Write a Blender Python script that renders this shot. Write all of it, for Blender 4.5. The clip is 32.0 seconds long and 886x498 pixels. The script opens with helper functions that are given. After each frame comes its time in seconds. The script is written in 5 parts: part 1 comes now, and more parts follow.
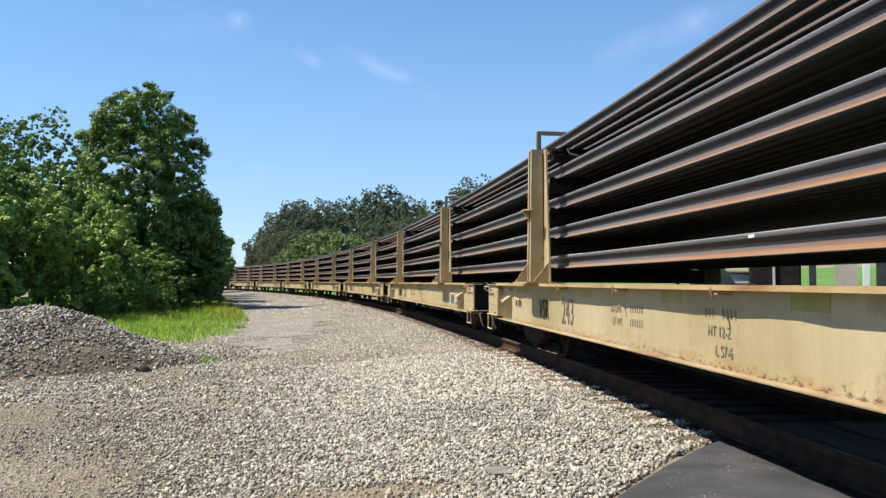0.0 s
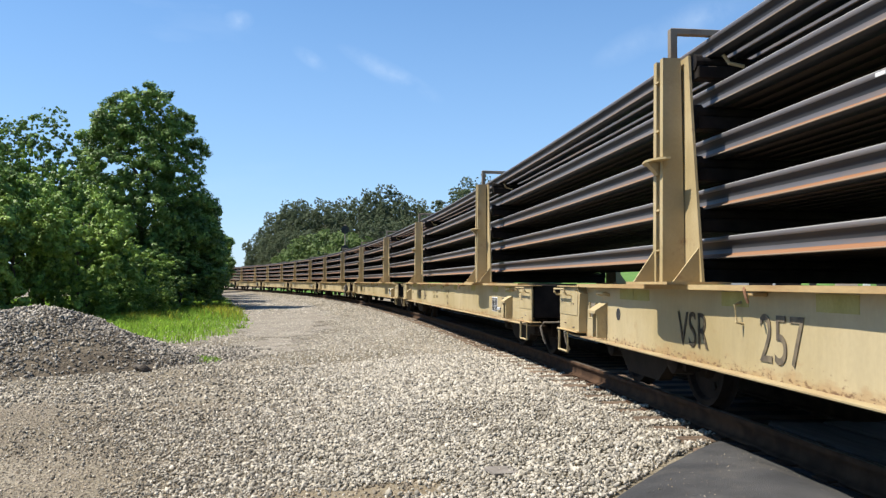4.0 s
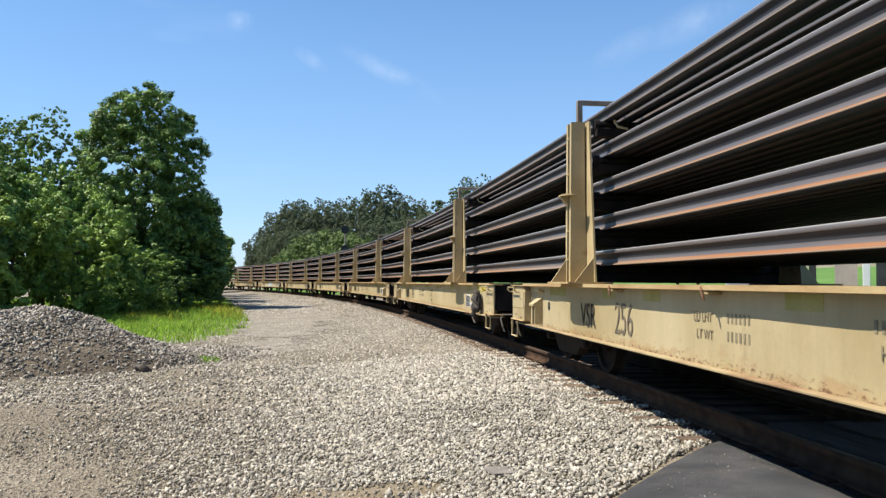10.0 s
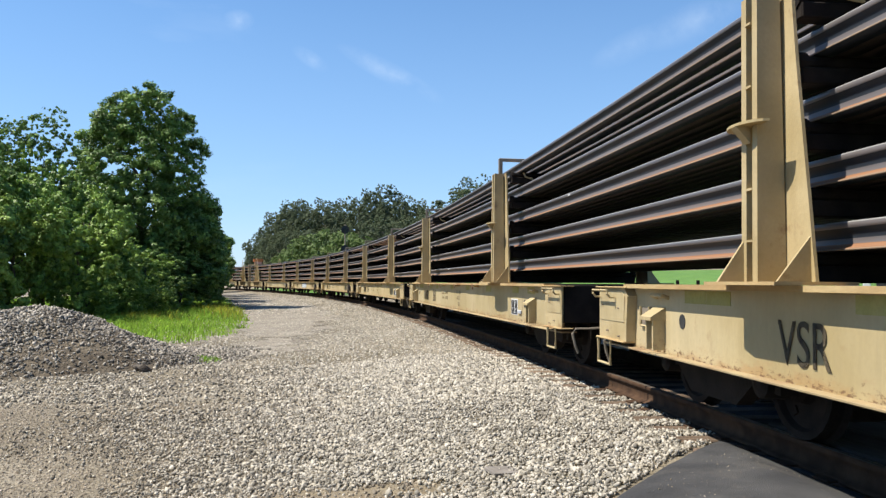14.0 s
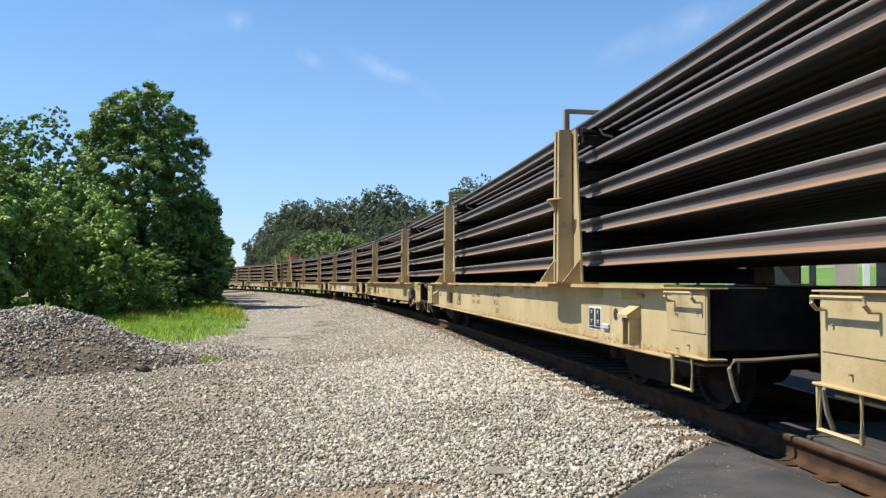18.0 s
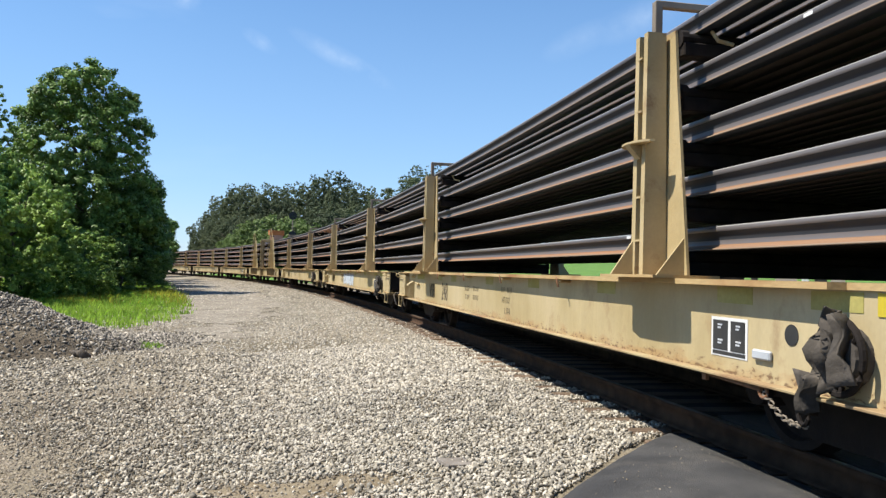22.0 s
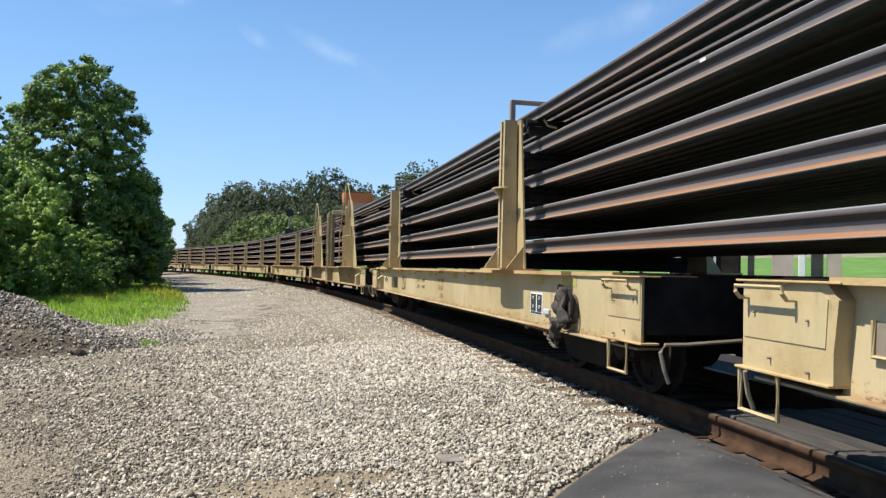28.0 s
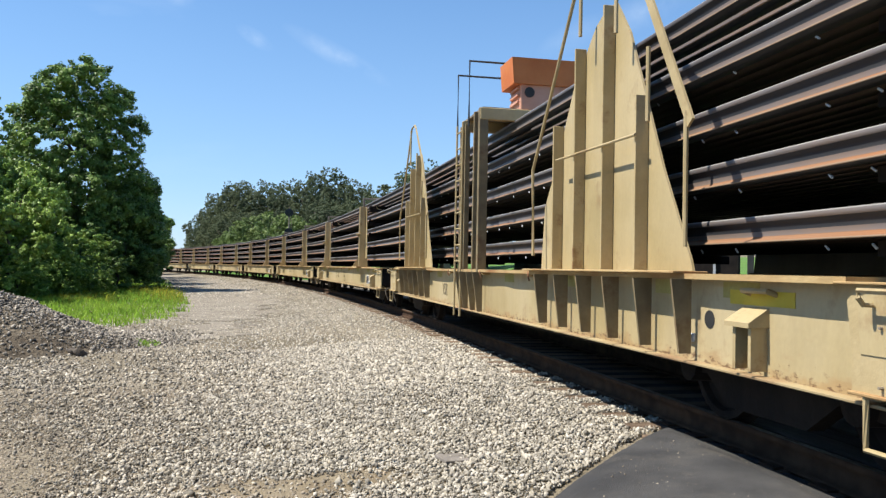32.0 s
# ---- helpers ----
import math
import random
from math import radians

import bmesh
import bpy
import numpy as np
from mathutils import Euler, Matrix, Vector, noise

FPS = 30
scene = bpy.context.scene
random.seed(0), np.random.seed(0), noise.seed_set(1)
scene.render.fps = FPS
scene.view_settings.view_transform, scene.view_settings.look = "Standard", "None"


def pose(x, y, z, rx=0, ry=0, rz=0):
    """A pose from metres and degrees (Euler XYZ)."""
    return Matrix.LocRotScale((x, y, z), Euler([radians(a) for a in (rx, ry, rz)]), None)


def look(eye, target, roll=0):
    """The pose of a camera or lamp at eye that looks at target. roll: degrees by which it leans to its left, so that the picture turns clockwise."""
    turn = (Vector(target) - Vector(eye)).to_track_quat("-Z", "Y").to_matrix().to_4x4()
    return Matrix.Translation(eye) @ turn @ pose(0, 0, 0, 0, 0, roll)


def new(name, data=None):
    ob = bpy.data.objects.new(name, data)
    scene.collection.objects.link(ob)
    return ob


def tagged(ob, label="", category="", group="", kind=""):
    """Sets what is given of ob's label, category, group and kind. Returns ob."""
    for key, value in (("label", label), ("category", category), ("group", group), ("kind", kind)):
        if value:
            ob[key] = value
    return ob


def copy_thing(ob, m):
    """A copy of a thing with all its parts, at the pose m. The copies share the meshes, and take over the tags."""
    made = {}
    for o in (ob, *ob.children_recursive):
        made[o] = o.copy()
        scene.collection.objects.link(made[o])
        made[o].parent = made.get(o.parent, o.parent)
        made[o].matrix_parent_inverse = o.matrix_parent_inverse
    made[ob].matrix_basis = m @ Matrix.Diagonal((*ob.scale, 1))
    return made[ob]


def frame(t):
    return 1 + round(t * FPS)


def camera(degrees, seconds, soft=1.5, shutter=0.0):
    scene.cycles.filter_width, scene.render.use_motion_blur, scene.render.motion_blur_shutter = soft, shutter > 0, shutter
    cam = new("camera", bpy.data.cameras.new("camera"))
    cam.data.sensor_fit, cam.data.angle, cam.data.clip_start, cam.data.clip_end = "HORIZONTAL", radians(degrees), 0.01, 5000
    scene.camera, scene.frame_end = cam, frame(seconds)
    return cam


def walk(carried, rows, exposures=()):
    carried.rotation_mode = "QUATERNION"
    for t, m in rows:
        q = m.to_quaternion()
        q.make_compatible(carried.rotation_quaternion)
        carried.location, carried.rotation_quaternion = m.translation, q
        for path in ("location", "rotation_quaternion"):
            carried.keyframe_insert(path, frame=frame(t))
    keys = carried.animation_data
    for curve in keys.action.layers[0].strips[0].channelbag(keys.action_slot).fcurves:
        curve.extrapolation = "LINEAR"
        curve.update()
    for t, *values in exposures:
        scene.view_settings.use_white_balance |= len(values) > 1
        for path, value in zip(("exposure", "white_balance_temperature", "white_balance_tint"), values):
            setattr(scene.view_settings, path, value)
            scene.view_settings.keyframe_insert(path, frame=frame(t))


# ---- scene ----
# ---------------------------------------------------------------- plan
# z = 0 is the top of the track's rails. The track is an arc about CX, 0; s runs along it, away from the camera.
CX, RE, RC = -338.21, 340.75, 342.22
EYE = 1.12                       # the camera's height above the rails
HALF = 1.47                      # half the width of a car
DECK = 1.12                      # top of a car's deck
PITCH, REAR, FRONT = 18.4, -8.105, 8.895   # car spacing, ends of a car in its own space
ST_N, ST_F = -4.085, 5.615       # the two rack stations of a car


def on(s, lat=0.0, z=0.0, turn=0.0):
    """Pose on the track's arc, lat metres outwards from its centre line."""
    a = s / RE
    r = RC + lat
    return pose(CX + r * math.cos(a), r * math.sin(a), z, 0, 0, math.degrees(a) + turn)


SLIP = [0.18, 0.02, -0.1, -0.15, -0.12, -0.06, 0.0, 0.06, 0.23, 0.43, 0.74, 1.12, 1.41, 1.85, 2.44, 3.02, 3.68]


def gone(t):
    """Metres that the train has run at t seconds."""
    return 5.69 * t - float(np.interp(t, np.arange(0, 34, 2), SLIP))


# ---------------------------------------------------------------- camera
cam = camera(58.94, 32.0, soft=1.35)


def aim(yaw, pitch, roll, dx=0.0, dy=0.0, dz=0.0):
    y, p = radians(yaw), radians(pitch)
    eye = Vector((dx, dy, EYE + dz))
    return look(eye, eye + Vector((-math.sin(y) * math.cos(p), math.cos(y) * math.cos(p), math.sin(p))), roll)


FIRST = aim(-5.879, 2.467, 0.385)
walk(cam, [
    (0.0, FIRST), (9.0, FIRST), (18.6, FIRST), (18.8, FIRST),
    (18.9, aim(-5.8, 2.85, 1.25)),
    (19.0, aim(-5.573, 3.348, 2.402, -0.01, 0.02)),
    (19.1, aim(-7.0, 2.1, 0.9, -0.02, 0.05)),
    (19.2, aim(-8.756, 2.369, 2.108, -0.04, 0.08)),
    (19.3, aim(-8.916, 1.8, 2.646, -0.05, 0.1)),
    (19.4, aim(-9.017, 2.161, 1.9, -0.053, 0.12)),
    (19.5, aim(-9.345, 2.4, 2.44, -0.053, 0.12)),
    (19.7, aim(-9.28, 2.1, 3.1, -0.053, 0.12)),
    (20.0, aim(-9.272, 2.022, 3.297, -0.053, 0.12)),
    (20.5, aim(-9.449, 1.967, 2.795, -0.053, 0.12)),
    (21.0, aim(-9.567, 1.907, 2.286, -0.053, 0.12)),
    (21.5, aim(-9.628, 1.815, 1.649, -0.053, 0.12)),
    (22.0, aim(-9.686, 1.700, 1.395, -0.053, 0.12)),
    (22.5, aim(-9.792, 1.615, 1.359, -0.053, 0.12)),
    (23.0, aim(-9.854, 1.537, 1.361, -0.053, 0.12)),
    (23.5, aim(-9.913, 1.489, 1.354, -0.053, 0.12)),
    (24.5, aim(-9.913, 1.45, 1.345, -0.053, 0.12)),
    (28.0, aim(-9.917, 1.441, 1.161, -0.053, 0.122)),
    (32.0, aim(-9.942, 1.425, 1.095, -0.055, 0.12)),
])

# ---------------------------------------------------------------- sky and sun
SUN = Vector((-0.64, 0.02, 1.0)).normalized()
world = bpy.data.worlds.new("sky")
scene.world = world
world.use_nodes = True
wt = world.node_tree
sky = wt.nodes.new("ShaderNodeTexSky")
sky.sky_type = "NISHITA"
sky.sun_disc = False
sky.sun_elevation = math.asin(SUN.z)
sky.sun_rotation = math.atan2(SUN.x, SUN.y)
sky.altitude, sky.air_density, sky.dust_density, sky.ozone_density = 50, 0.9, 0.0, 2.4
wt.nodes["Background"].inputs["Strength"].default_value = 0.106
# thin wisps of high cloud over the blue
wtc, wmp, wno, wrp, wmx = [wt.nodes.new("ShaderNode" + n) for n in ("TexCoord", "Mapping", "TexNoise", "MapRange", "Mix")]
wmp.inputs["Scale"].default_value, wmp.inputs["Rotation"].default_value = (1.0, 1.0, 3.2), (0.35, 0.25, 0.6)
wno.inputs["Scale"].default_value, wno.inputs["Detail"].default_value, wno.inputs["Roughness"].default_value = 3.4, 7, 0.55
wrp.inputs["From Min"].default_value, wrp.inputs["From Max"].default_value, wrp.inputs["To Max"].default_value = 0.60, 0.82, 0.12
wmx.data_type = "RGBA"
wmx.inputs[7].default_value = (6.0, 6.6, 7.2, 1)
whs = wt.nodes.new("ShaderNodeHueSaturation")
whs.inputs["Saturation"].default_value = 1.21
wt.links.new(wtc.outputs["Generated"], wmp.inputs[0])
wt.links.new(wmp.outputs[0], wno.inputs["Vector"])
wt.links.new(wno.outputs["Fac"], wrp.inputs["Value"])
wt.links.new(sky.outputs[0], whs.inputs["Color"])
wt.links.new(whs.outputs[0], wmx.inputs[6])
# a few torn wisps that stay in view: bearing, height, length, width and tilt in degrees, strength
wn2 = wt.nodes.new("ShaderNodeTexNoise")
wn2.inputs["Scale"].default_value, wn2.inputs["Detail"].default_value, wn2.inputs["Roughness"].default_value = 22.0, 6, 0.6
wt.links.new(wtc.outputs["Generated"], wn2.inputs["Vector"])


def sky_math(op, a, b, clamp=False):
    nd = wt.nodes.new("ShaderNodeMath")
    nd.operation, nd.use_clamp = op, clamp
    for i, v in enumerate((a, b)):
        if isinstance(v, (int, float)):
            nd.inputs[i].default_value = v
        else:
            wt.links.new(v, nd.inputs[i])
    return nd.outputs[0]


veil = wrp.outputs[0]
for az, el, long_, wide, tilt, amount in ((2.0, 15.0, 4.4, 0.8, -26, 0.3), (-3.9, 15.8, 1.5, 0.6, -30, 0.3), (-9.1, 18.0, 1.2, 0.8, 10, 0.34), (24.0, 18.0, 4.5, 1.4, 18, 0.2), (19.3, 16.6, 3.0, 1.1, 24, 0.16),
                                         (-24.5, 18.6, 1.4, 0.8, 0, 0.26)):
    e, h, q = radians(az), radians(el), radians(tilt)
    mid_ = Vector((math.sin(e) * math.cos(h), math.cos(e) * math.cos(h), math.sin(h)))
    rt_ = Vector((math.cos(e), -math.sin(e), 0))
    up_ = rt_.cross(mid_)
    squares = []
    for axis, size in ((rt_ * math.cos(q) + up_ * math.sin(q), radians(long_)), (up_ * math.cos(q) - rt_ * math.sin(q), radians(wide))):
        dp = wt.nodes.new("ShaderNodeVectorMath")
        dp.operation = "DOT_PRODUCT"
        wt.links.new(wtc.outputs["Generated"], dp.inputs[0])
        dp.inputs[1].default_value = axis / size
        off = sky_math("SUBTRACT", dp.outputs["Value"], float(mid_.dot(axis) / size))
        squares.append(sky_math("MULTIPLY", off, off))
    body = sky_math("SUBTRACT", 1.0, sky_math("SQRT", sky_math("ADD", *squares), 0), True)
    torn = sky_math("MULTIPLY", body, sky_math("SUBTRACT", sky_math("MULTIPLY", wn2.outputs["Fac"], 3.2), 1.0, True))
    veil = sky_math("MAXIMUM", veil, sky_math("MULTIPLY", torn, amount))
# blue summer haze low over the land
wsp, whr, whz = [wt.nodes.new("ShaderNode" + n) for n in ("SeparateXYZ", "MapRange", "Mix")]
whr.inputs["From Max"].default_value, whr.inputs["To Min"].default_value, whr.inputs["To Max"].default_value = 0.5, 0.7, 0.0
whz.data_type = "RGBA"
whz.inputs[7].default_value = (2.1, 3.35, 5.3, 1)
wt.links.new(wtc.outputs["Generated"], wsp.inputs[0])
wt.links.new(wsp.outputs["Z"], whr.inputs["Value"])
wt.links.new(whr.outputs[0], whz.inputs[0])
wt.links.new(veil, wmx.inputs[0])
wt.links.new(wmx.outputs[2], whz.inputs[6])
wt.links.new(whz.outputs[2], wt.nodes["Background"].inputs["Color"])

sun = new("sun", bpy.data.lights.new("sun", "SUN"))
sun.data.energy, sun.data.angle, sun.data.color = 5.0, radians(0.53), (1.0, 0.945, 0.845)
sun.matrix_world = look(SUN * 60, (0, 0, 0))
scene.view_settings.exposure = 0.79


# ---------------------------------------------------------------- materials
def material(name, colors, rough=0.8, metal=0.0, scale=4.0, detail=6.0, bump=0.2, bump_scale=None, spec=0.4,
             stops=(0.35, 0.65), fine=0.0, island=0.0, each=0.0, coords="Object", stretch=(1, 1, 1), translucent=0.0, chips=None,
             wear=None, wear_scale=1.2, wear_at=(0.55, 0.7), bump_dist=0.02, streak=0.0):
    """Noise between two or three colours, a second fine grain, bump, and if asked patches of wear."""
    m = bpy.data.materials.new(name)
    m.use_nodes = True
    nt = m.node_tree
    N, Lk = nt.nodes, nt.links
    b = N["Principled BSDF"]
    b.inputs["Roughness"].default_value, b.inputs["Metallic"].default_value = rough, metal
    b.inputs["Specular IOR Level"].default_value = spec
    tc = N.new("ShaderNodeTexCoord")
    mp = N.new("ShaderNodeMapping")
    mp.inputs["Scale"].default_value = stretch
    Lk.new(tc.outputs[coords], mp.inputs[0])
    n1 = N.new("ShaderNodeTexNoise")
    n1.inputs["Scale"].default_value, n1.inputs["Detail"].default_value = scale, detail
    Lk.new(mp.outputs[0], n1.inputs["Vector"])
    ramp = N.new("ShaderNodeValToRGB")
    Lk.new(n1.outputs["Fac"], ramp.inputs[0])
    el = ramp.color_ramp.elements
    el[0].position, el[1].position = stops
    el[0].color, el[1].color = (*colors[0], 1), (*colors[-1], 1)
    if len(colors) == 3:
        mid = el.new(sum(stops) / 2)
        mid.color = (*colors[1], 1)
    col = ramp.outputs[0]
    n2 = N.new("ShaderNodeTexNoise")
    n2.inputs["Scale"].default_value, n2.inputs["Detail"].default_value = bump_scale or scale * 12, 4
    Lk.new(mp.outputs[0], n2.inputs["Vector"])

    def shade(col, fac_socket, amount):
        hs = N.new("ShaderNodeHueSaturation")
        mr = N.new("ShaderNodeMapRange")
        mr.inputs["To Min"].default_value, mr.inputs["To Max"].default_value = 1 - amount, 1 + amount
        Lk.new(fac_socket, mr.inputs["Value"])
        Lk.new(mr.outputs[0], hs.inputs["Value"])
        Lk.new(col, hs.inputs["Color"])
        return hs.outputs[0]

    if wear:
        n3 = N.new("ShaderNodeTexNoise")
        n3.inputs["Scale"].default_value, n3.inputs["Detail"].default_value = wear_scale, 9
        n3.inputs["Roughness"].default_value = 0.68
        Lk.new(mp.outputs[0], n3.inputs["Vector"])
        mr = N.new("ShaderNodeMapRange")
        mr.inputs["From Min"].default_value, mr.inputs["From Max"].default_value = wear_at
        Lk.new(n3.outputs["Fac"], mr.inputs["Value"])
        mix = N.new("ShaderNodeMix")
        mix.data_type = "RGBA"
        Lk.new(mr.outputs[0], mix.inputs[0])
        Lk.new(col, mix.inputs[6])
        mix.inputs[7].default_value = (*wear, 1)
        col = mix.outputs[2]
    if chips:                    # flaking rust, thickest along the edge at height chips[0], gone at chips[1]
        sp = N.new("ShaderNodeSeparateXYZ")
        Lk.new(tc.outputs[coords], sp.inputs[0])
        hr = N.new("ShaderNodeMapRange")
        hr.inputs["From Min"].default_value, hr.inputs["From Max"].default_value = chips
        hr.inputs["To Min"].default_value, hr.inputs["To Max"].default_value = 0.16, -0.12
        Lk.new(sp.outputs["Z"], hr.inputs["Value"])
        mp5 = N.new("ShaderNodeMapping")
        mp5.inputs["Scale"].default_value = (1.0, 1.0, 2.2)
        Lk.new(tc.outputs[coords], mp5.inputs[0])
        for sc_, lo_, tint in ((3.1, 0.53, (0.30, 0.155, 0.06)), (17.0, 0.605, (0.11, 0.052, 0.026))):
            n5 = N.new("ShaderNodeTexNoise")
            n5.inputs["Scale"].default_value, n5.inputs["Detail"].default_value, n5.inputs["Roughness"].default_value = sc_, 7, 0.6
            Lk.new(mp5.outputs[0], n5.inputs["Vector"])
            ad = N.new("ShaderNodeMath")
            Lk.new(n5.outputs["Fac"], ad.inputs[0])
            Lk.new(hr.outputs[0], ad.inputs[1])
            mr5 = N.new("ShaderNodeMapRange")
            mr5.inputs["From Min"].default_value, mr5.inputs["From Max"].default_value = lo_, lo_ + 0.13
            mr5.inputs["To Max"].default_value = 0.4 if sc_ < 10 else 0.85
            Lk.new(ad.outputs[0], mr5.inputs["Value"])
            mix5 = N.new("ShaderNodeMix")
            mix5.data_type = "RGBA"
            Lk.new(mr5.outputs[0], mix5.inputs[0])
            Lk.new(col, mix5.inputs[6])
            mix5.inputs[7].default_value = (*tint, 1)
            col = mix5.outputs[2]
    if streak:
        mp2 = N.new("ShaderNodeMapping")
        mp2.inputs["Scale"].default_value = (5.0, 5.0, 0.5)
        Lk.new(tc.outputs[coords], mp2.inputs[0])
        n4 = N.new("ShaderNodeTexNoise")
        n4.inputs["Scale"].default_value, n4.inputs["Detail"].default_value, n4.inputs["Roughness"].default_value = 1.6, 8, 0.65
        Lk.new(mp2.outputs[0], n4.inputs["Vector"])
        col = shade(col, n4.outputs["Fac"], streak)
    if fine:
        col = shade(col, n2.outputs["Fac"], fine)
    if island:
        geo = N.new("ShaderNodeNewGeometry")
        col = shade(col, geo.outputs["Random Per Island"], island)
    if each:
        oi = N.new("ShaderNodeObjectInfo")
        col = shade(col, oi.outputs["Random"], each)
    Lk.new(col, b.inputs["Base Color"])
    if bump:
        bp = N.new("ShaderNodeBump")
        bp.inputs["Strength"].default_value, bp.inputs["Distance"].default_value = bump, bump_dist
        Lk.new(n2.outputs["Fac"], bp.inputs["Height"])
        Lk.new(bp.outputs[0], b.inputs["Normal"])
    if translucent:
        tr = N.new("ShaderNodeBsdfTranslucent")
        Lk.new(col, tr.inputs["Color"])
        mx = N.new("ShaderNodeMixShader")
        mx.inputs[0].default_value = translucent
        Lk.new(b.outputs[0], mx.inputs[1])
        Lk.new(tr.outputs[0], mx.inputs[2])
        Lk.new(mx.outputs[0], N["Material Output"].inputs["Surface"])
    return m


PAINT = material("cream_paint", [(0.315, 0.246, 0.118), (0.385, 0.304, 0.162), (0.431, 0.347, 0.198)], rough=0.5, scale=0.9, bump=0.06,
                 bump_scale=30, fine=0.08, wear=(0.192, 0.111, 0.0518), wear_scale=2.0, wear_at=(0.585, 0.78), each=0.05, stretch=(1, 1, 0.8), streak=0.14)
PAINT_SILL = material("sill_cream_paint", [(0.339, 0.263, 0.129), (0.4, 0.319, 0.173), (0.442, 0.359, 0.209)], rough=0.5, scale=0.9, bump=0.06,
                      bump_scale=30, fine=0.08, wear=(0.222, 0.133, 0.0629), wear_scale=1.7, wear_at=(0.57, 0.76), each=0.05, stretch=(1, 1, 0.8), streak=0.16, chips=(0.50, 0.66))
# rust-patched cream, darkened: the shade on brackets and portal posts is put into it
SHADED_PAINT = material("shaded_cream_paint", [(0.148, 0.111, 0.0592), (0.252, 0.2, 0.107)], rough=0.7, scale=3.0, bump=0.12, bump_scale=40, fine=0.12, wear=(0.126, 0.0666, 0.0296), wear_scale=3, wear_at=(0.52, 0.7), each=0.08, streak=0.2)
PAINT_WORN = material("worn_cream_paint", [(0.331, 0.252, 0.122), (0.416, 0.326, 0.176)], rough=0.65, scale=2.0, bump=0.12, bump_scale=40,
                      fine=0.1, wear=(0.178, 0.0888, 0.037), wear_scale=2.4, wear_at=(0.57, 0.72), each=0.06, streak=0.10)
RUST_EDGE = material("rusty_lip", [(0.41, 0.297, 0.14), (0.364, 0.242, 0.107), (0.238, 0.109, 0.0393)], rough=0.8, scale=3, bump=0.2, fine=0.15, stretch=(1, 0.5, 1), stops=(0.35, 0.72))
# both steels near black: the deep shade under the wagons is put into them
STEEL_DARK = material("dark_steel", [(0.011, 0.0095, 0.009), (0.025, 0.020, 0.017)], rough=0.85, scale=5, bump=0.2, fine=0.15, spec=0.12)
SHADOW_STEEL = material("shaded_underframe", [(0.009, 0.007, 0.006), (0.022, 0.016, 0.012)], rough=0.85, scale=3, bump=0.2, fine=0.15, spec=0.2)
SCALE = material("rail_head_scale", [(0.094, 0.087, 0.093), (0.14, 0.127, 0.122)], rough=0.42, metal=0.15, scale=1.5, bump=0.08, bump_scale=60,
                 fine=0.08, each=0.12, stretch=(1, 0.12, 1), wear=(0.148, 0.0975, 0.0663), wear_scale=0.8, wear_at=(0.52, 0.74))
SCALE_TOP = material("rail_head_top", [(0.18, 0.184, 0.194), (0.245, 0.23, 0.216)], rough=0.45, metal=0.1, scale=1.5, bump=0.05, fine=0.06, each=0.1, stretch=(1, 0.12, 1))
LIT_WEB = material("lit_rail_web", [(0.0975, 0.0952, 0.101), (0.144, 0.121, 0.109)], rough=0.45, metal=0.1, scale=1.2, bump=0.08, fine=0.08, each=0.12,
                      stretch=(1, 0.1, 1), wear=(0.172, 0.113, 0.0741), wear_scale=0.6, wear_at=(0.48, 0.68))
RAIL_RUST = material("rail_foot_rust", [(0.216, 0.092, 0.036), (0.2, 0.112, 0.06), (0.164, 0.124, 0.096)], rough=0.75, scale=1.1, bump=0.15,
                     fine=0.1, each=0.15, stretch=(1, 0.07, 1), stops=(0.4, 0.72))
RAIL_EDGE = material("rail_foot_edge", [(0.229, 0.148, 0.0851), (0.207, 0.159, 0.118)], rough=0.7, scale=1.3, bump=0.15, fine=0.1, each=0.15, stretch=(1, 0.08, 1))
RAIL_SHADE = material("rail_shade", [(0.0145, 0.0195, 0.0272), (0.0306, 0.0306, 0.0323)], rough=0.6, scale=1.2, bump=0.1, fine=0.1, each=0.2, stretch=(1, 0.12, 1), spec=0.25,
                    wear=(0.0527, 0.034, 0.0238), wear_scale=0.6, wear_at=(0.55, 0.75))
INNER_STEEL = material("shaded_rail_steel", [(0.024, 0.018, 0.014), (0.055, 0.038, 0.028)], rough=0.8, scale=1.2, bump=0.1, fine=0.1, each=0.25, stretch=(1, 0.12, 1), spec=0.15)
RUST_ROD = material("rusty_rod", [(0.128, 0.06, 0.028), (0.224, 0.112, 0.056)], rough=0.85, scale=9, bump=0.2, fine=0.15)
TRACK_RUST = material("track_rail_rust", [(0.035, 0.0182, 0.0098), (0.0735, 0.0403, 0.0217)], rough=0.9, scale=6, bump=0.2, fine=0.1, spec=0.2)
RUST_SILL = material("rust_stained_sill_edge", [(0.216, 0.13, 0.0648), (0.302, 0.223, 0.115), (0.331, 0.266, 0.144)], rough=0.8, scale=1.4, bump=0.2, fine=0.15)
BRIGHT_YELLOW = material("bright_yellow_tape", [(0.444, 0.34, 0.0222), (0.503, 0.407, 0.0444)], rough=0.5, scale=4, bump=0.03, fine=0.1)
TRACK_TOP = material("worn_rail_head", [(0.08, 0.0575, 0.0425), (0.12, 0.095, 0.075)], rough=0.55, metal=0.3, scale=9, bump=0.03, stretch=(1, 0.1, 1))
TIE = material("weathered_tie", [(0.0936, 0.0576, 0.036), (0.18, 0.126, 0.0828)], rough=0.9, scale=7, bump=0.5, fine=0.2, each=0.3, stretch=(0.3, 3, 1))
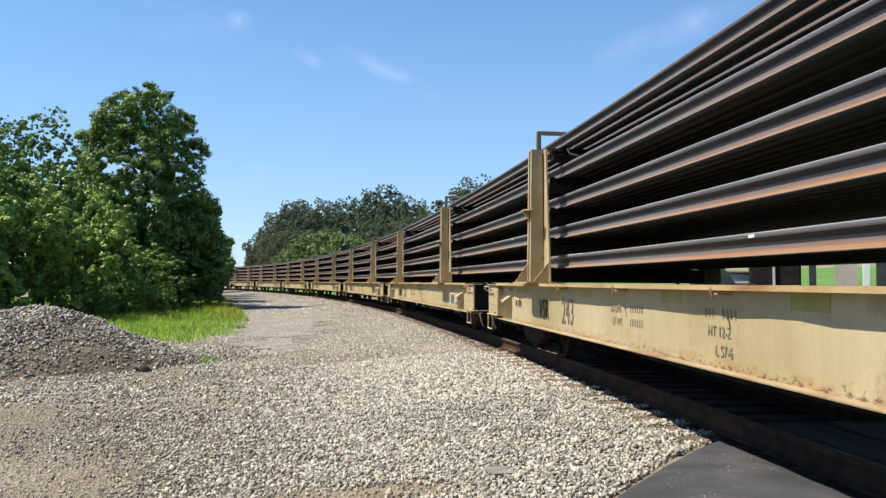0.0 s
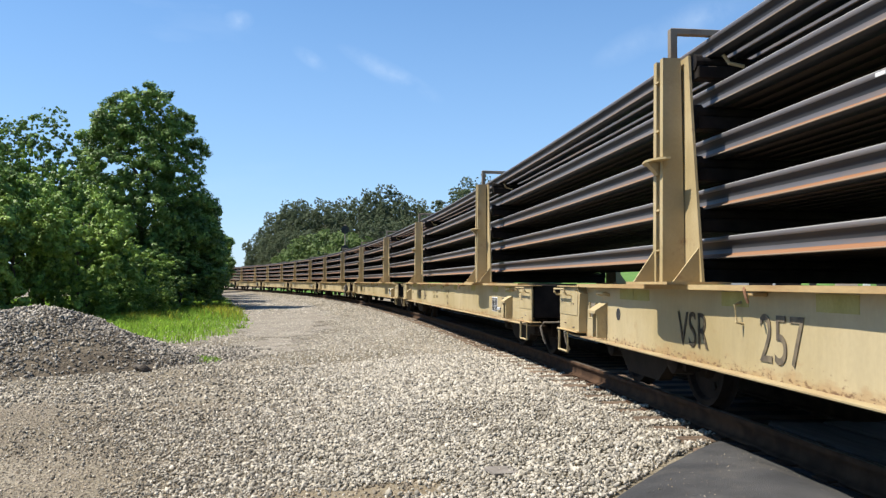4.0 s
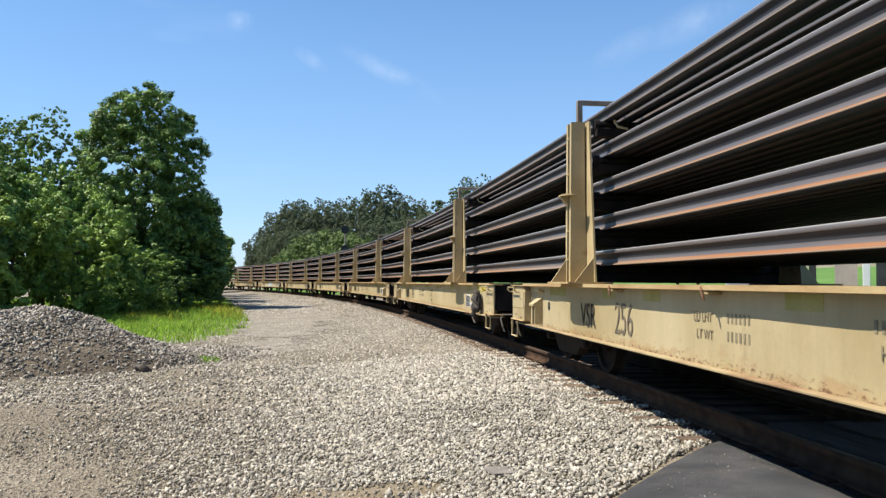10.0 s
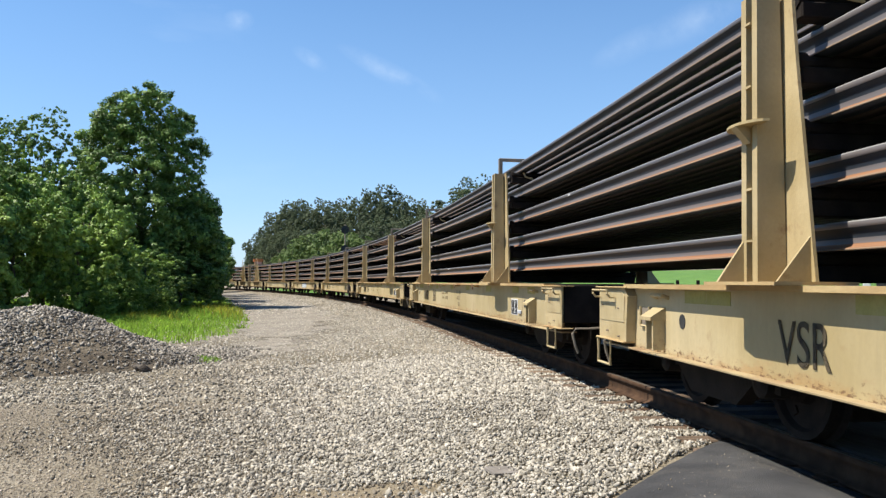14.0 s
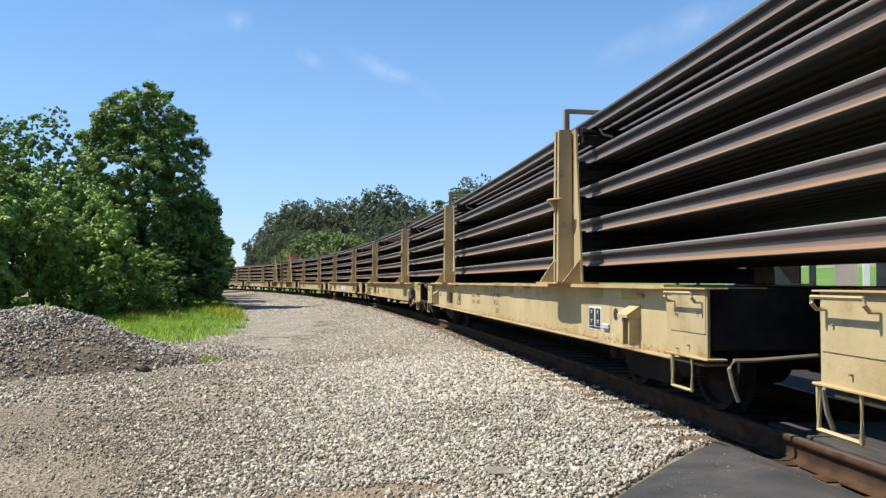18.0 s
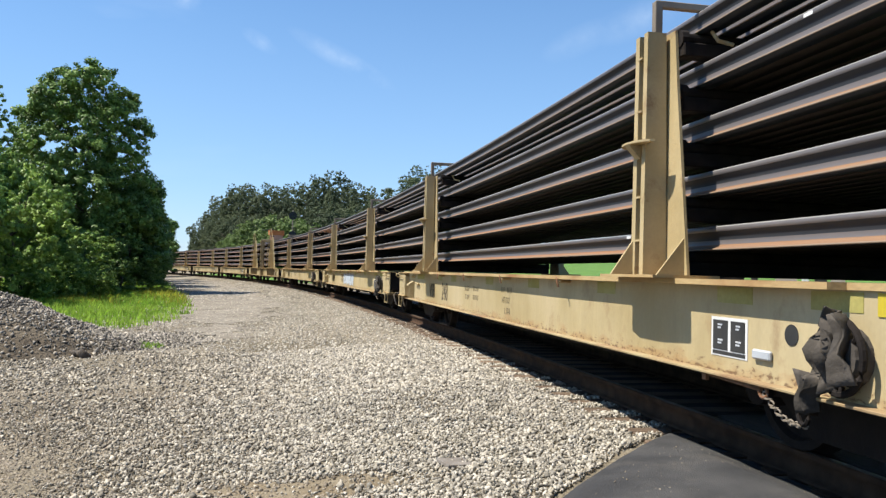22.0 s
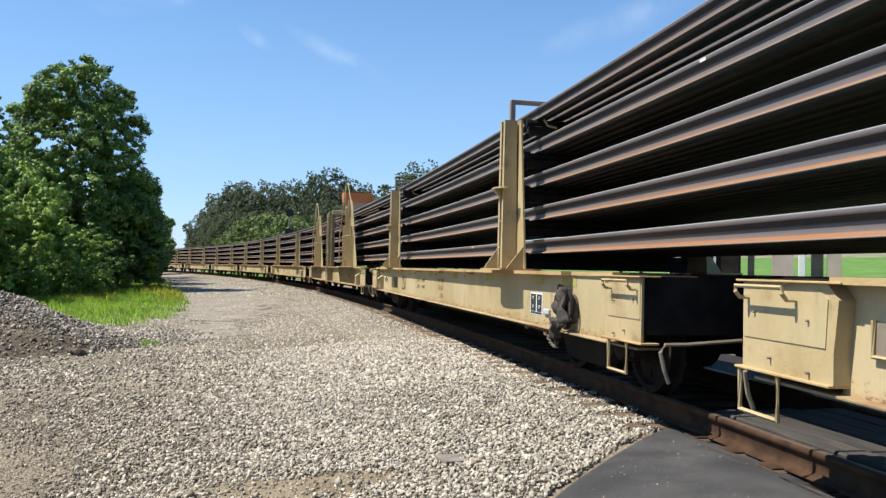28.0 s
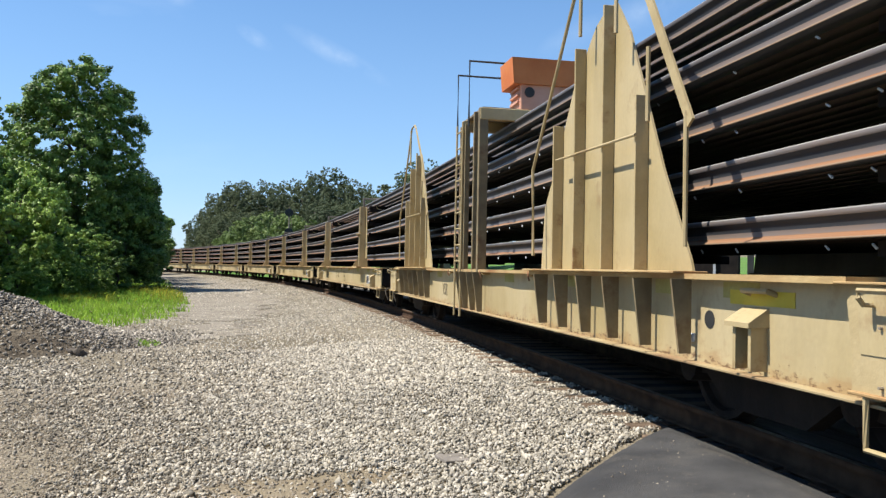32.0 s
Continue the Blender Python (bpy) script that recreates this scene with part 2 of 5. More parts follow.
# near-black timber: the shade under the train is put into its colour
PLANK = material("crossing_plank", [(0.027, 0.0243, 0.0216), (0.0585, 0.0504, 0.0432)], rough=0.9, scale=6, bump=0.4, fine=0.2, each=0.15, stretch=(3, 0.3, 1))
SCRAP = material("grey_board", [(0.158, 0.137, 0.115), (0.23, 0.202, 0.173)], rough=0.9, scale=6, bump=0.3, fine=0.15)
ASPHALT = material("asphalt", [(0.031, 0.0301, 0.0301), (0.0619, 0.0593, 0.0568)], rough=0.9, scale=2.2, bump=1.0, bump_scale=140, fine=0.9,
                   bump_dist=0.008, wear=(0.11, 0.098, 0.082), wear_scale=2.4, wear_at=(0.52, 0.85))
# darker copy of the asphalt: the train's shade is put into it
SHADED_ASPHALT = material("shaded_asphalt", [(0.014, 0.014, 0.0147), (0.028, 0.0266, 0.0259)], rough=0.95, scale=2.2, bump=0.6, bump_scale=90, fine=0.3, bump_dist=0.01)
STONE = material("ballast_stone", [(0.272, 0.24, 0.185), (0.399, 0.361, 0.299)], rough=0.9, scale=9, bump=0.3, island=0.55, fine=0.08)
STONE_DUSTY = material("dusty_stone", [(0.206, 0.175, 0.129), (0.384, 0.342, 0.274)], rough=0.95, scale=9, bump=0.3, island=0.75, fine=0.08)
STONE_SHADED = material("shaded_ballast", [(0.0126, 0.0108, 0.0099), (0.0306, 0.0261, 0.0225)], rough=0.9, scale=8, bump=0.8, bump_scale=30, fine=0.3, bump_dist=0.04, island=0.3, spec=0.2)
STONE_GREY = material("pile_stone", [(0.163, 0.139, 0.107), (0.31, 0.278, 0.23)], rough=0.9, scale=30, bump=0.2, island=0.8, fine=0.06)
STONE_LANE = material("lane_grit", [(0.186, 0.149, 0.105), (0.323, 0.274, 0.209)], rough=0.95, scale=30, bump=0.2, island=0.5, fine=0.06)
BARE = material("bare_tan_dirt", [(0.168, 0.128, 0.0764), (0.223, 0.181, 0.118)], rough=0.95, scale=4, bump=0.8, bump_scale=45, fine=0.3, bump_dist=0.03)
GROUND = material("gravel_ground", [(0.144, 0.116, 0.0721), (0.213, 0.177, 0.121), (0.303, 0.261, 0.193)], rough=0.95, scale=0.35, detail=10, bump=1.0,
                  bump_scale=24, fine=0.5, bump_dist=0.06, stops=(0.3, 0.7))
LANE = material("packed_lane", [(0.186, 0.157, 0.118), (0.269, 0.234, 0.182)], rough=0.95, scale=1.2, detail=10, bump=1.0, bump_scale=20, fine=0.5, bump_dist=0.05)
DIRT = material("pile_dirt", [(0.0817, 0.0619, 0.0396), (0.159, 0.127, 0.086)], rough=0.95, scale=1.5, bump=1.0, bump_scale=18, fine=0.5, bump_dist=0.06)
GRASS = material("field_grass", [(0.066, 0.145, 0.0198), (0.106, 0.205, 0.033)], rough=0.9, scale=0.5, bump=0.6, bump_scale=40, fine=0.25, bump_dist=0.05)
BLADE = material("grass_blades", [(0.194, 0.364, 0.0351), (0.319, 0.473, 0.0662)], rough=0.75, scale=0.4, bump=0, island=0.3, translucent=0.5)
WEED = material("yellow_weed", [(0.40, 0.37, 0.04), (0.27, 0.35, 0.05)], rough=0.75, scale=2, bump=0, island=0.3, translucent=0.5)
LEAF_A = material("leaf_bright", [(0.10, 0.185, 0.03), (0.285, 0.40, 0.075)], rough=0.5, scale=0.9, bump=0, island=0.3, translucent=0.18, spec=0.25)
LEAF_B = material("leaf_dark", [(0.056, 0.108, 0.022), (0.175, 0.272, 0.055)], rough=0.5, scale=0.8, bump=0, island=0.3, translucent=0.12, spec=0.25)
# greyer leaves: the haze of distance is put into their colour
LEAF_C = material("leaf_far", [(0.0713, 0.0961, 0.0465), (0.118, 0.143, 0.0651)], rough=0.65, scale=0.12, bump=0, island=0.2, translucent=0.15, spec=0.3)
LEAF_D = material("leaf_young", [(0.109, 0.166, 0.0448), (0.173, 0.23, 0.064)], rough=0.6, scale=0.2, bump=0, island=0.2, translucent=0.2, spec=0.3)
BARK = material("bark", [(0.056, 0.044, 0.0336), (0.112, 0.092, 0.072)], rough=0.95, scale=6, bump=0.6, fine=0.2, stretch=(1, 1, 0.25))
ORANGE = material("orange_paint", [(0.471, 0.129, 0.0304), (0.547, 0.182, 0.0532)], rough=0.6, scale=2, bump=0.1, fine=0.06, wear=(0.228, 0.0836, 0.038), wear_at=(0.6, 0.75))
PINK = material("faded_orange_paint", [(0.471, 0.228, 0.152), (0.532, 0.304, 0.22)], rough=0.65, scale=2, bump=0.1, fine=0.06)
GREYPAINT = material("grey_brown_paint", [(0.16, 0.132, 0.1), (0.24, 0.2, 0.148)], rough=0.7, scale=2, bump=0.1, fine=0.08, wear=(0.112, 0.064, 0.04), wear_at=(0.55, 0.7))
YELLOW = material("safety_yellow", [(0.274, 0.243, 0.0532), (0.357, 0.312, 0.106)], rough=0.6, scale=4, bump=0.05, fine=0.2)
WHITE = material("white_paint", [(0.574, 0.574, 0.558), (0.656, 0.656, 0.64)], rough=0.6, scale=3, bump=0.03)
BLACK = material("black_paint", [(0.02, 0.02, 0.02), (0.035, 0.034, 0.032)], rough=0.6, scale=4, bump=0.05)
STENCIL = material("faded_stencil", [(0.0638, 0.051, 0.0382), (0.178, 0.14, 0.085)], rough=0.8, scale=9, bump=0)
STENCIL_PALE = material("pale_stencil", [(0.148, 0.121, 0.0741), (0.242, 0.199, 0.117)], rough=0.8, scale=12, bump=0)
GREYBOX = material("pale_metal_siding", [(0.37, 0.392, 0.414), (0.459, 0.474, 0.488)], rough=0.5, scale=2, bump=0.05)
TAN = material("tan_wall", [(0.35, 0.281, 0.236), (0.41, 0.334, 0.281)], rough=0.8, scale=3, bump=0.1, fine=0.08)
SPRAY_EDGE = material("grey_spray_edge", [(0.16, 0.176, 0.208), (0.256, 0.264, 0.28)], rough=0.7, scale=6, bump=0)
BLUE_SCRAWL = material("pale_blue_spray", [(0.38, 0.441, 0.502), (0.502, 0.532, 0.547)], rough=0.6, scale=5, bump=0)
CANVAS = material("dusty_dark_canvas", [(0.0382, 0.0331, 0.0281), (0.085, 0.0723, 0.0595)], rough=0.9, scale=6, bump=0.25, bump_scale=50, fine=0.2, wear=(0.145, 0.119, 0.0978), wear_scale=5, wear_at=(0.55, 0.75))
RUBBER = material("black_rubber", [(0.02, 0.02, 0.02), (0.04, 0.038, 0.036)], rough=0.8, scale=6, bump=0.1)


# ---------------------------------------------------------------- builders
def thing(name, label, category, m=None, group="", kind="", data=None):
    ob = new(name, data)
    if m is not None:
        ob.matrix_basis = m
    return tagged(ob, label, category, group, kind)


def finish(name, bm, mats, smooth=False):
    me = bpy.data.meshes.new(name)
    bmesh.ops.recalc_face_normals(bm, faces=bm.faces)
    bm.to_mesh(me)
    bm.free()
    for mt in mats if isinstance(mats, (list, tuple)) else [mats]:
        me.materials.append(mt)
    if smooth:
        me.polygons.foreach_set("use_smooth", [True] * len(me.polygons))
    return me


def part(name, bm, mat, parent, label="", m=None, smooth=False):
    """One mesh object under a thing or a part. bm: a bmesh or a mesh."""
    me = bm if isinstance(bm, bpy.types.Mesh) else finish(name, bm, mat, smooth)
    ob = new(name, me)
    ob.parent = parent
    if m is not None:
        ob.matrix_basis = m
    if label:
        ob["label"] = label
    return ob


def box(bm, x0, x1, y0, y1, z0, z1, bevel=0.0, mi=0):
    vs = [bm.verts.new((x, y, z)) for x in (x0, x1) for y in (y0, y1) for z in (z0, z1)]
    fs = [bm.faces.new([vs[i] for i in q]) for q in ((0, 1, 3, 2), (4, 6, 7, 5), (0, 4, 5, 1), (2, 3, 7, 6), (0, 2, 6, 4), (1, 5, 7, 3))]
    for fc in fs:
        fc.material_index = mi
    if bevel:
        es = list({e for fc in fs for e in fc.edges})
        bmesh.ops.bevel(bm, geom=es, offset=bevel, segments=1, affect="EDGES")
    return bm


def prism(bm, pts, axis, a0, a1, mi=0):
    """A polygon of 2D points pushed along an axis: 'x' takes (y, z), 'y' takes (x, z), 'z' takes (x, y)."""
    def at(p, a):
        return {"x": (a, p[0], p[1]), "y": (p[0], a, p[1]), "z": (p[0], p[1], a)}[axis]
    lo, hi = [bm.verts.new(at(p, a0)) for p in pts], [bm.verts.new(at(p, a1)) for p in pts]
    n = len(pts)
    fs = [bm.faces.new(lo[::-1]), bm.faces.new(hi)]
    fs += [bm.faces.new((lo[i], lo[(i + 1) % n], hi[(i + 1) % n], hi[i])) for i in range(n)]
    for fc in fs:
        fc.material_index = mi
    return bm


def tube(bm, points, r, n=8, r2=None):
    """A bent bar through points."""
    pts = [Vector(p) for p in points]
    rings = []
    for i, p in enumerate(pts):
        d = (pts[min(i + 1, len(pts) - 1)] - pts[max(i - 1, 0)]).normalized()
        a = d.orthogonal().normalized() if abs(d.z) > 0.95 else d.cross(Vector((0, 0, 1))).normalized()
        b = d.cross(a)
        rr = r if r2 is None else r + (r2 - r) * i / (len(pts) - 1)
        rings.append([bm.verts.new(p + rr * (math.cos(2 * math.pi * k / n) * a + math.sin(2 * math.pi * k / n) * b)) for k in range(n)])
    for q0, q1 in zip(rings, rings[1:]):
        for k in range(n):
            bm.faces.new((q0[k], q0[(k + 1) % n], q1[(k + 1) % n], q1[k]))
    bm.faces.new(rings[0][::-1])
    bm.faces.new(rings[-1])
    return bm


def lathe(bm, axis_pts, n=24, at=(0, 0, 0), axis="x"):
    """Turn (along, radius) pairs about an axis."""
    rings = []
    for a, r in axis_pts:
        ring = []
        for k in range(n):
            c, s_ = r * math.cos(2 * math.pi * k / n), r * math.sin(2 * math.pi * k / n)
            q = {"x": (a, c, s_), "y": (c, a, s_), "z": (c, s_, a)}[axis]
            ring.append(bm.verts.new(Vector(q) + Vector(at)))
        rings.append(ring)
    for q0, q1 in zip(rings, rings[1:]):
        for k in range(n):
            bm.faces.new((q0[k], q0[(k + 1) % n], q1[(k + 1) % n], q1[k]))
    bm.faces.new(rings[0][::-1])
    bm.faces.new(rings[-1])
    return bm


def B():
    return bmesh.new()


def raw_mesh(name, verts, faces, mats, slots=None, smooth=False):
    """A mesh from numpy vertices (n, 3) and faces of one size (m, k)."""
    me = bpy.data.meshes.new(name)
    verts, faces = np.asarray(verts, np.float32), np.asarray(faces, np.int32)
    m_, k = faces.shape
    me.vertices.add(len(verts))
    me.vertices.foreach_set("co", verts.ravel())
    me.loops.add(m_ * k)
    me.loops.foreach_set("vertex_index", faces.ravel())
    me.polygons.add(m_)
    me.polygons.foreach_set("loop_start", np.arange(0, m_ * k, k, dtype=np.int32))
    me.polygons.foreach_set("loop_total", np.full(m_, k, np.int32))
    for mt in mats if isinstance(mats, (list, tuple)) else [mats]:
        me.materials.append(mt)
    if slots is not None:
        me.polygons.foreach_set("material_index", np.asarray(slots, np.int32))
    if smooth:
        me.polygons.foreach_set("use_smooth", np.ones(m_, bool))
    me.update(calc_edges=True)
    return me


def words(name, text, size, mat, parent, m, squeeze=1.0, label=""):
    cu = bpy.data.curves.new(name, "FONT")
    cu.body, cu.size, cu.extrude = text, size, 0.001
    cu.materials.append(mat)
    ob = new(name, cu)
    ob.parent = parent
    ob.matrix_basis = m @ Matrix.Diagonal((squeeze, 1, 1, 1))
    if label:
        ob["label"] = label
    return ob
# ---------------------------------------------------------------- ground, ballast and track
def inward(x, y):
    """Metres from the track's centre line towards the lane (negative on the far side)."""
    return RC - np.hypot(np.asarray(x) - CX, y)


def ground_z(x, y):
    u = inward(x, y)
    z = np.interp(u, [-300, -120, -60, -22, -9, -4.2, -1.75, 1.75, 4.2, 8, 300], [9, 6.5, 3.4, 0.1, -0.5, -0.46, -0.215, -0.215, -0.43, -0.47, -0.5])
    return z + np.interp(y, [8, 22], [0.03, 0.006]) * np.sin(x * 0.9 + 1.3 * np.sin(y * 0.37)) * (np.abs(u) > 3) * np.clip(np.abs(u) - 3, 0, 1)


def sheet(name, xs, ys, zf, mat):
    X, Y = np.meshgrid(xs, ys, indexing="ij")
    V = np.stack([X, Y, zf(X, Y)], -1).reshape(-1, 3)
    ni, nj = X.shape
    i, j = np.meshgrid(np.arange(ni - 1), np.arange(nj - 1), indexing="ij")
    a = (i * nj + j).ravel()
    return raw_mesh(name, V, np.stack([a, a + nj, a + nj + 1, a + 1], -1), mat, smooth=True)


xs = np.concatenate([np.linspace(-1500, -90, 14), np.linspace(-80, -13, 34), np.linspace(-12, 14, 131), np.linspace(15, 80, 40), np.linspace(95, 1500, 14)])
ys = np.concatenate([np.linspace(-1500, -60, 12), np.linspace(-50, 0, 26), np.linspace(0.5, 40, 159), np.linspace(41, 140, 100), np.linspace(155, 1500, 16)])
thing("ground", "pale grey crushed-stone ground and dirt lane beside the track", "ground", kind="structure", data=sheet("ground", xs, ys, ground_z, GROUND))

# meadow on the far side of the track: a strip of arc, a hand above the ground sheet
ss_, us_ = np.arange(-90, 420, 4.0), np.array([-7.5, -9, -12, -16, -22, -30, -40, -55, -75, -110, -160, -230])
S_, U_ = np.meshgrid(ss_, us_, indexing="ij")
mx_, my_ = CX + (RC - U_) * np.cos(S_ / RE), (RC - U_) * np.sin(S_ / RE)
mv = np.stack([mx_, my_, ground_z(mx_, my_) + 0.05], -1).reshape(-1, 3)
i_, j_ = np.meshgrid(np.arange(len(ss_) - 1), np.arange(len(us_) - 1), indexing="ij")
a_ = (i_ * len(us_) + j_).ravel()
thing("meadow", "bright mown grass rising behind the railway", "grass", kind="structure",
      data=raw_mesh("meadow", mv, np.stack([a_, a_ + 1, a_ + len(us_) + 1, a_ + len(us_)], -1), GRASS, smooth=True))

# rail section: (across, up), foot at z = 0, 0.186 high
RAIL = [(-0.076, 0.0), (-0.076, 0.012), (-0.042, 0.023), (-0.02, 0.03), (-0.0095, 0.045), (-0.0095, 0.078), (-0.0095, 0.128), (-0.036, 0.143), (-0.037, 0.176), (-0.028, 0.186),
        (0.028, 0.186), (0.037, 0.176), (0.036, 0.143), (0.0095, 0.128), (0.0095, 0.078), (0.0095, 0.045), (0.02, 0.03), (0.042, 0.023), (0.076, 0.012), (0.076, 0.0)]


def arc_rail(name, s0, s1, lat, step, mats, slots, origin):
    """A rail bent to the track's arc between s0 and s1, in the space of the pose on(origin)."""
    n = int((s1 - s0) / step) + 1
    k = len(RAIL)
    s = np.linspace(s0, s1, n)
    p = np.array(RAIL)
    a = (s - origin) / RE
    r = (RC + lat + p[:, 0])[None, :]
    V = np.stack([r * np.cos(a)[:, None] - RC, r * np.sin(a)[:, None], np.broadcast_to(p[:, 1], (n, k))], -1)
    i, j = np.meshgrid(np.arange(n - 1), np.arange(k), indexing="ij")
    q = np.stack([i * k + j, i * k + (j + 1) % k, (i + 1) * k + (j + 1) % k, (i + 1) * k + j], -1).reshape(-1, 4)
    return raw_mesh(name, V.reshape(-1, 3), q, mats, np.tile(slots, n - 1))


track = thing("railway_track", "curved standard-gauge track on weathered wooden ties", "track", on(60), kind="structure")
for lat in (-0.755, 0.755):
    me = arc_rail("rail", -60, 230, lat, 1.5, [TRACK_RUST, TRACK_TOP], [0] * 9 + [1] + [0] * 10, 60)
    part("rail", me, None, track, m=pose(0, 0, -0.186))
tie_me = finish("tie", box(B(), -1.3, 1.3, -0.115, 0.115, -0.17, 0.0, 0.012), TIE)
plate_me = finish("tie_plate", box(B(), -0.18, 0.18, -0.09, 0.09, 0.0, 0.016, 0.004), TRACK_RUST)
base_inv = on(60).inverted()
rnd = random.Random(4)
for i in range(-16, 150):
    s = i * 0.5
    o = part("tie", tie_me, None, track, m=base_inv @ on(s, rnd.uniform(-0.05, 0.05), -0.19 + rnd.uniform(-0.012, 0.004), rnd.uniform(-1.5, 1.5)))
    if 0 < i < 34:
        for lat in (-0.755, 0.755):
            part("tie_plate", plate_me, None, o, m=pose(lat, 0, 0))
bm = B()
for i in range(150, 450):
    q = on(i * 0.5)
    vs0 = len(bm.verts)
    box(bm, -1.3, 1.3, -0.115, 0.115, -0.17, 0)
    bm.verts.ensure_lookup_table()
    for v in bm.verts[vs0:]:
        v.co = base_inv @ q @ (v.co + Vector((0, 0, -0.19)))
tagged(part("far_ties", bm, TIE, track), kind="stuff")

# near-black bed between and beside the rails: the train's shade put into its colour
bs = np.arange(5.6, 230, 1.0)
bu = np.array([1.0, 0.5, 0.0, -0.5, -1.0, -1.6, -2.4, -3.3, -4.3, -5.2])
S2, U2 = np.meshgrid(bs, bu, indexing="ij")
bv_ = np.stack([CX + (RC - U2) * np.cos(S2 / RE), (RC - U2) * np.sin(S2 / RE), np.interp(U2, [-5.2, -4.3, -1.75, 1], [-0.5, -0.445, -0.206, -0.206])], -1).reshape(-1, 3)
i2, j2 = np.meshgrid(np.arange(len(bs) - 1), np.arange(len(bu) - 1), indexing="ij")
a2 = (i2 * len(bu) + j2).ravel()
thing("track_bed", "dark stone bed between the rails with shade put into its colour", "track bed", kind="structure",
      data=raw_mesh("track_bed", bv_, np.stack([a2, a2 + 1, a2 + len(bu) + 1, a2 + len(bu)], -1), STONE_SHADED))

# crossing: asphalt apron with a sloping shoulder, planks along the rails
edge = [(3.17, 6.5), (2.75, 6.22), (2.4, 5.84), (1.95, 5.34), (1.6, 4.96), (0.9, 4.15), (0.0, 3.1), (-1.2, 1.6), (-2.2, -1.0), (-2.6, -9.0)]


def from_edge(x, y):
    """Metres inside the apron's outer edge (negative beyond it)."""
    d = np.full(np.shape(x), 1e9)
    for (ax, ay), (bx_, by_) in zip(edge, edge[1:]):
        ex, ey = bx_ - ax, by_ - ay
        f = np.clip(((x - ax) * ex + (y - ay) * ey) / (ex * ex + ey * ey), 0, 1)
        side = np.where((x - ax) * ey - (y - ay) * ex < 0, 1.0, -1.0)
        q = np.hypot(x - ax - f * ex, y - ay - f * ey)
        d = np.where(q < np.abs(d), q * side, d)
    return d


def apron_z(x, y):
    """A shoulder rising from the stone, a low ridge beside the track, and a fall to the rail."""
    d, g = from_edge(x, y), ground_z(x, y)
    f = [np.clip((d - lo) / (hi - lo), 0, 1) for lo, hi in ((-0.15, 0), (0, 0.1), (0.1, 0.3), (0.3, 0.8))]
    z = g - 0.12 + 0.09 * f[0] + 0.09 * f[1]
    z = z + (-0.13 - z) * f[2] + 0.045 * f[3]
    return np.minimum(z, np.interp(-inward(x, y), [-1.75, -1.3, -0.84], [-0.06, -0.082, -0.205]))


gx, gy = np.linspace(-2.9, 3.17, 76), np.linspace(-9.5, 6.65, 190)
GX, GY = np.meshgrid(gx, gy, indexing="ij")
wob = np.array([0.012 * noise.noise((x * 1.7, y * 1.7, 0)) + 0.006 * noise.noise((x * 6, y * 6, 3)) for x, y in zip(GX.ravel(), GY.ravel())]).reshape(GX.shape)
GZ = apron_z(GX, GY) + wob
gi, gj = np.meshgrid(np.arange(75), np.arange(189), indexing="ij")
ga = (gi * 190 + gj).ravel()
gq = np.stack([ga, ga + 190, ga + 191, ga + 1], -1)
gq = gq[from_edge(GX, GY).ravel()[gq].max(1) > -0.15]
me = raw_mesh("asphalt_apron", np.stack([GX, GY, GZ], -1).reshape(-1, 3), gq, ASPHALT, smooth=True)
thing("asphalt_crossing", "dark worn asphalt apron of a level crossing beside the track", "road", kind="structure", data=me)
plank_me = finish("crossing_plank", box(B(), -0.115, 0.115, -1.2, 1.2, -0.17, 0.0, 0.012), PLANK)
planks = thing("crossing_planks", "grey weathered timber crossing planks along the rails", "planks", on(2.0), kind="structure")
pinv = on(2.0).inverted()
for lat in (-0.52, -0.27, -0.02, 0.23, 0.48, 0.95, 1.19):
    for s in (5.0, 2.55, 0.1, -2.35):
        part("plank", plank_me, None, planks, m=pinv @ on(s + rnd.uniform(-0.02, 0.02), lat + 0.01, -0.012 + rnd.uniform(-0.008, 0.004)))
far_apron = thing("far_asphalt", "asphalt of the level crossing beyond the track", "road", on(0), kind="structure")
part("surface", box(B(), 1.36, 9.0, -9, 5.4, -0.6, -0.02, 0.02), SHADED_ASPHALT, far_apron)


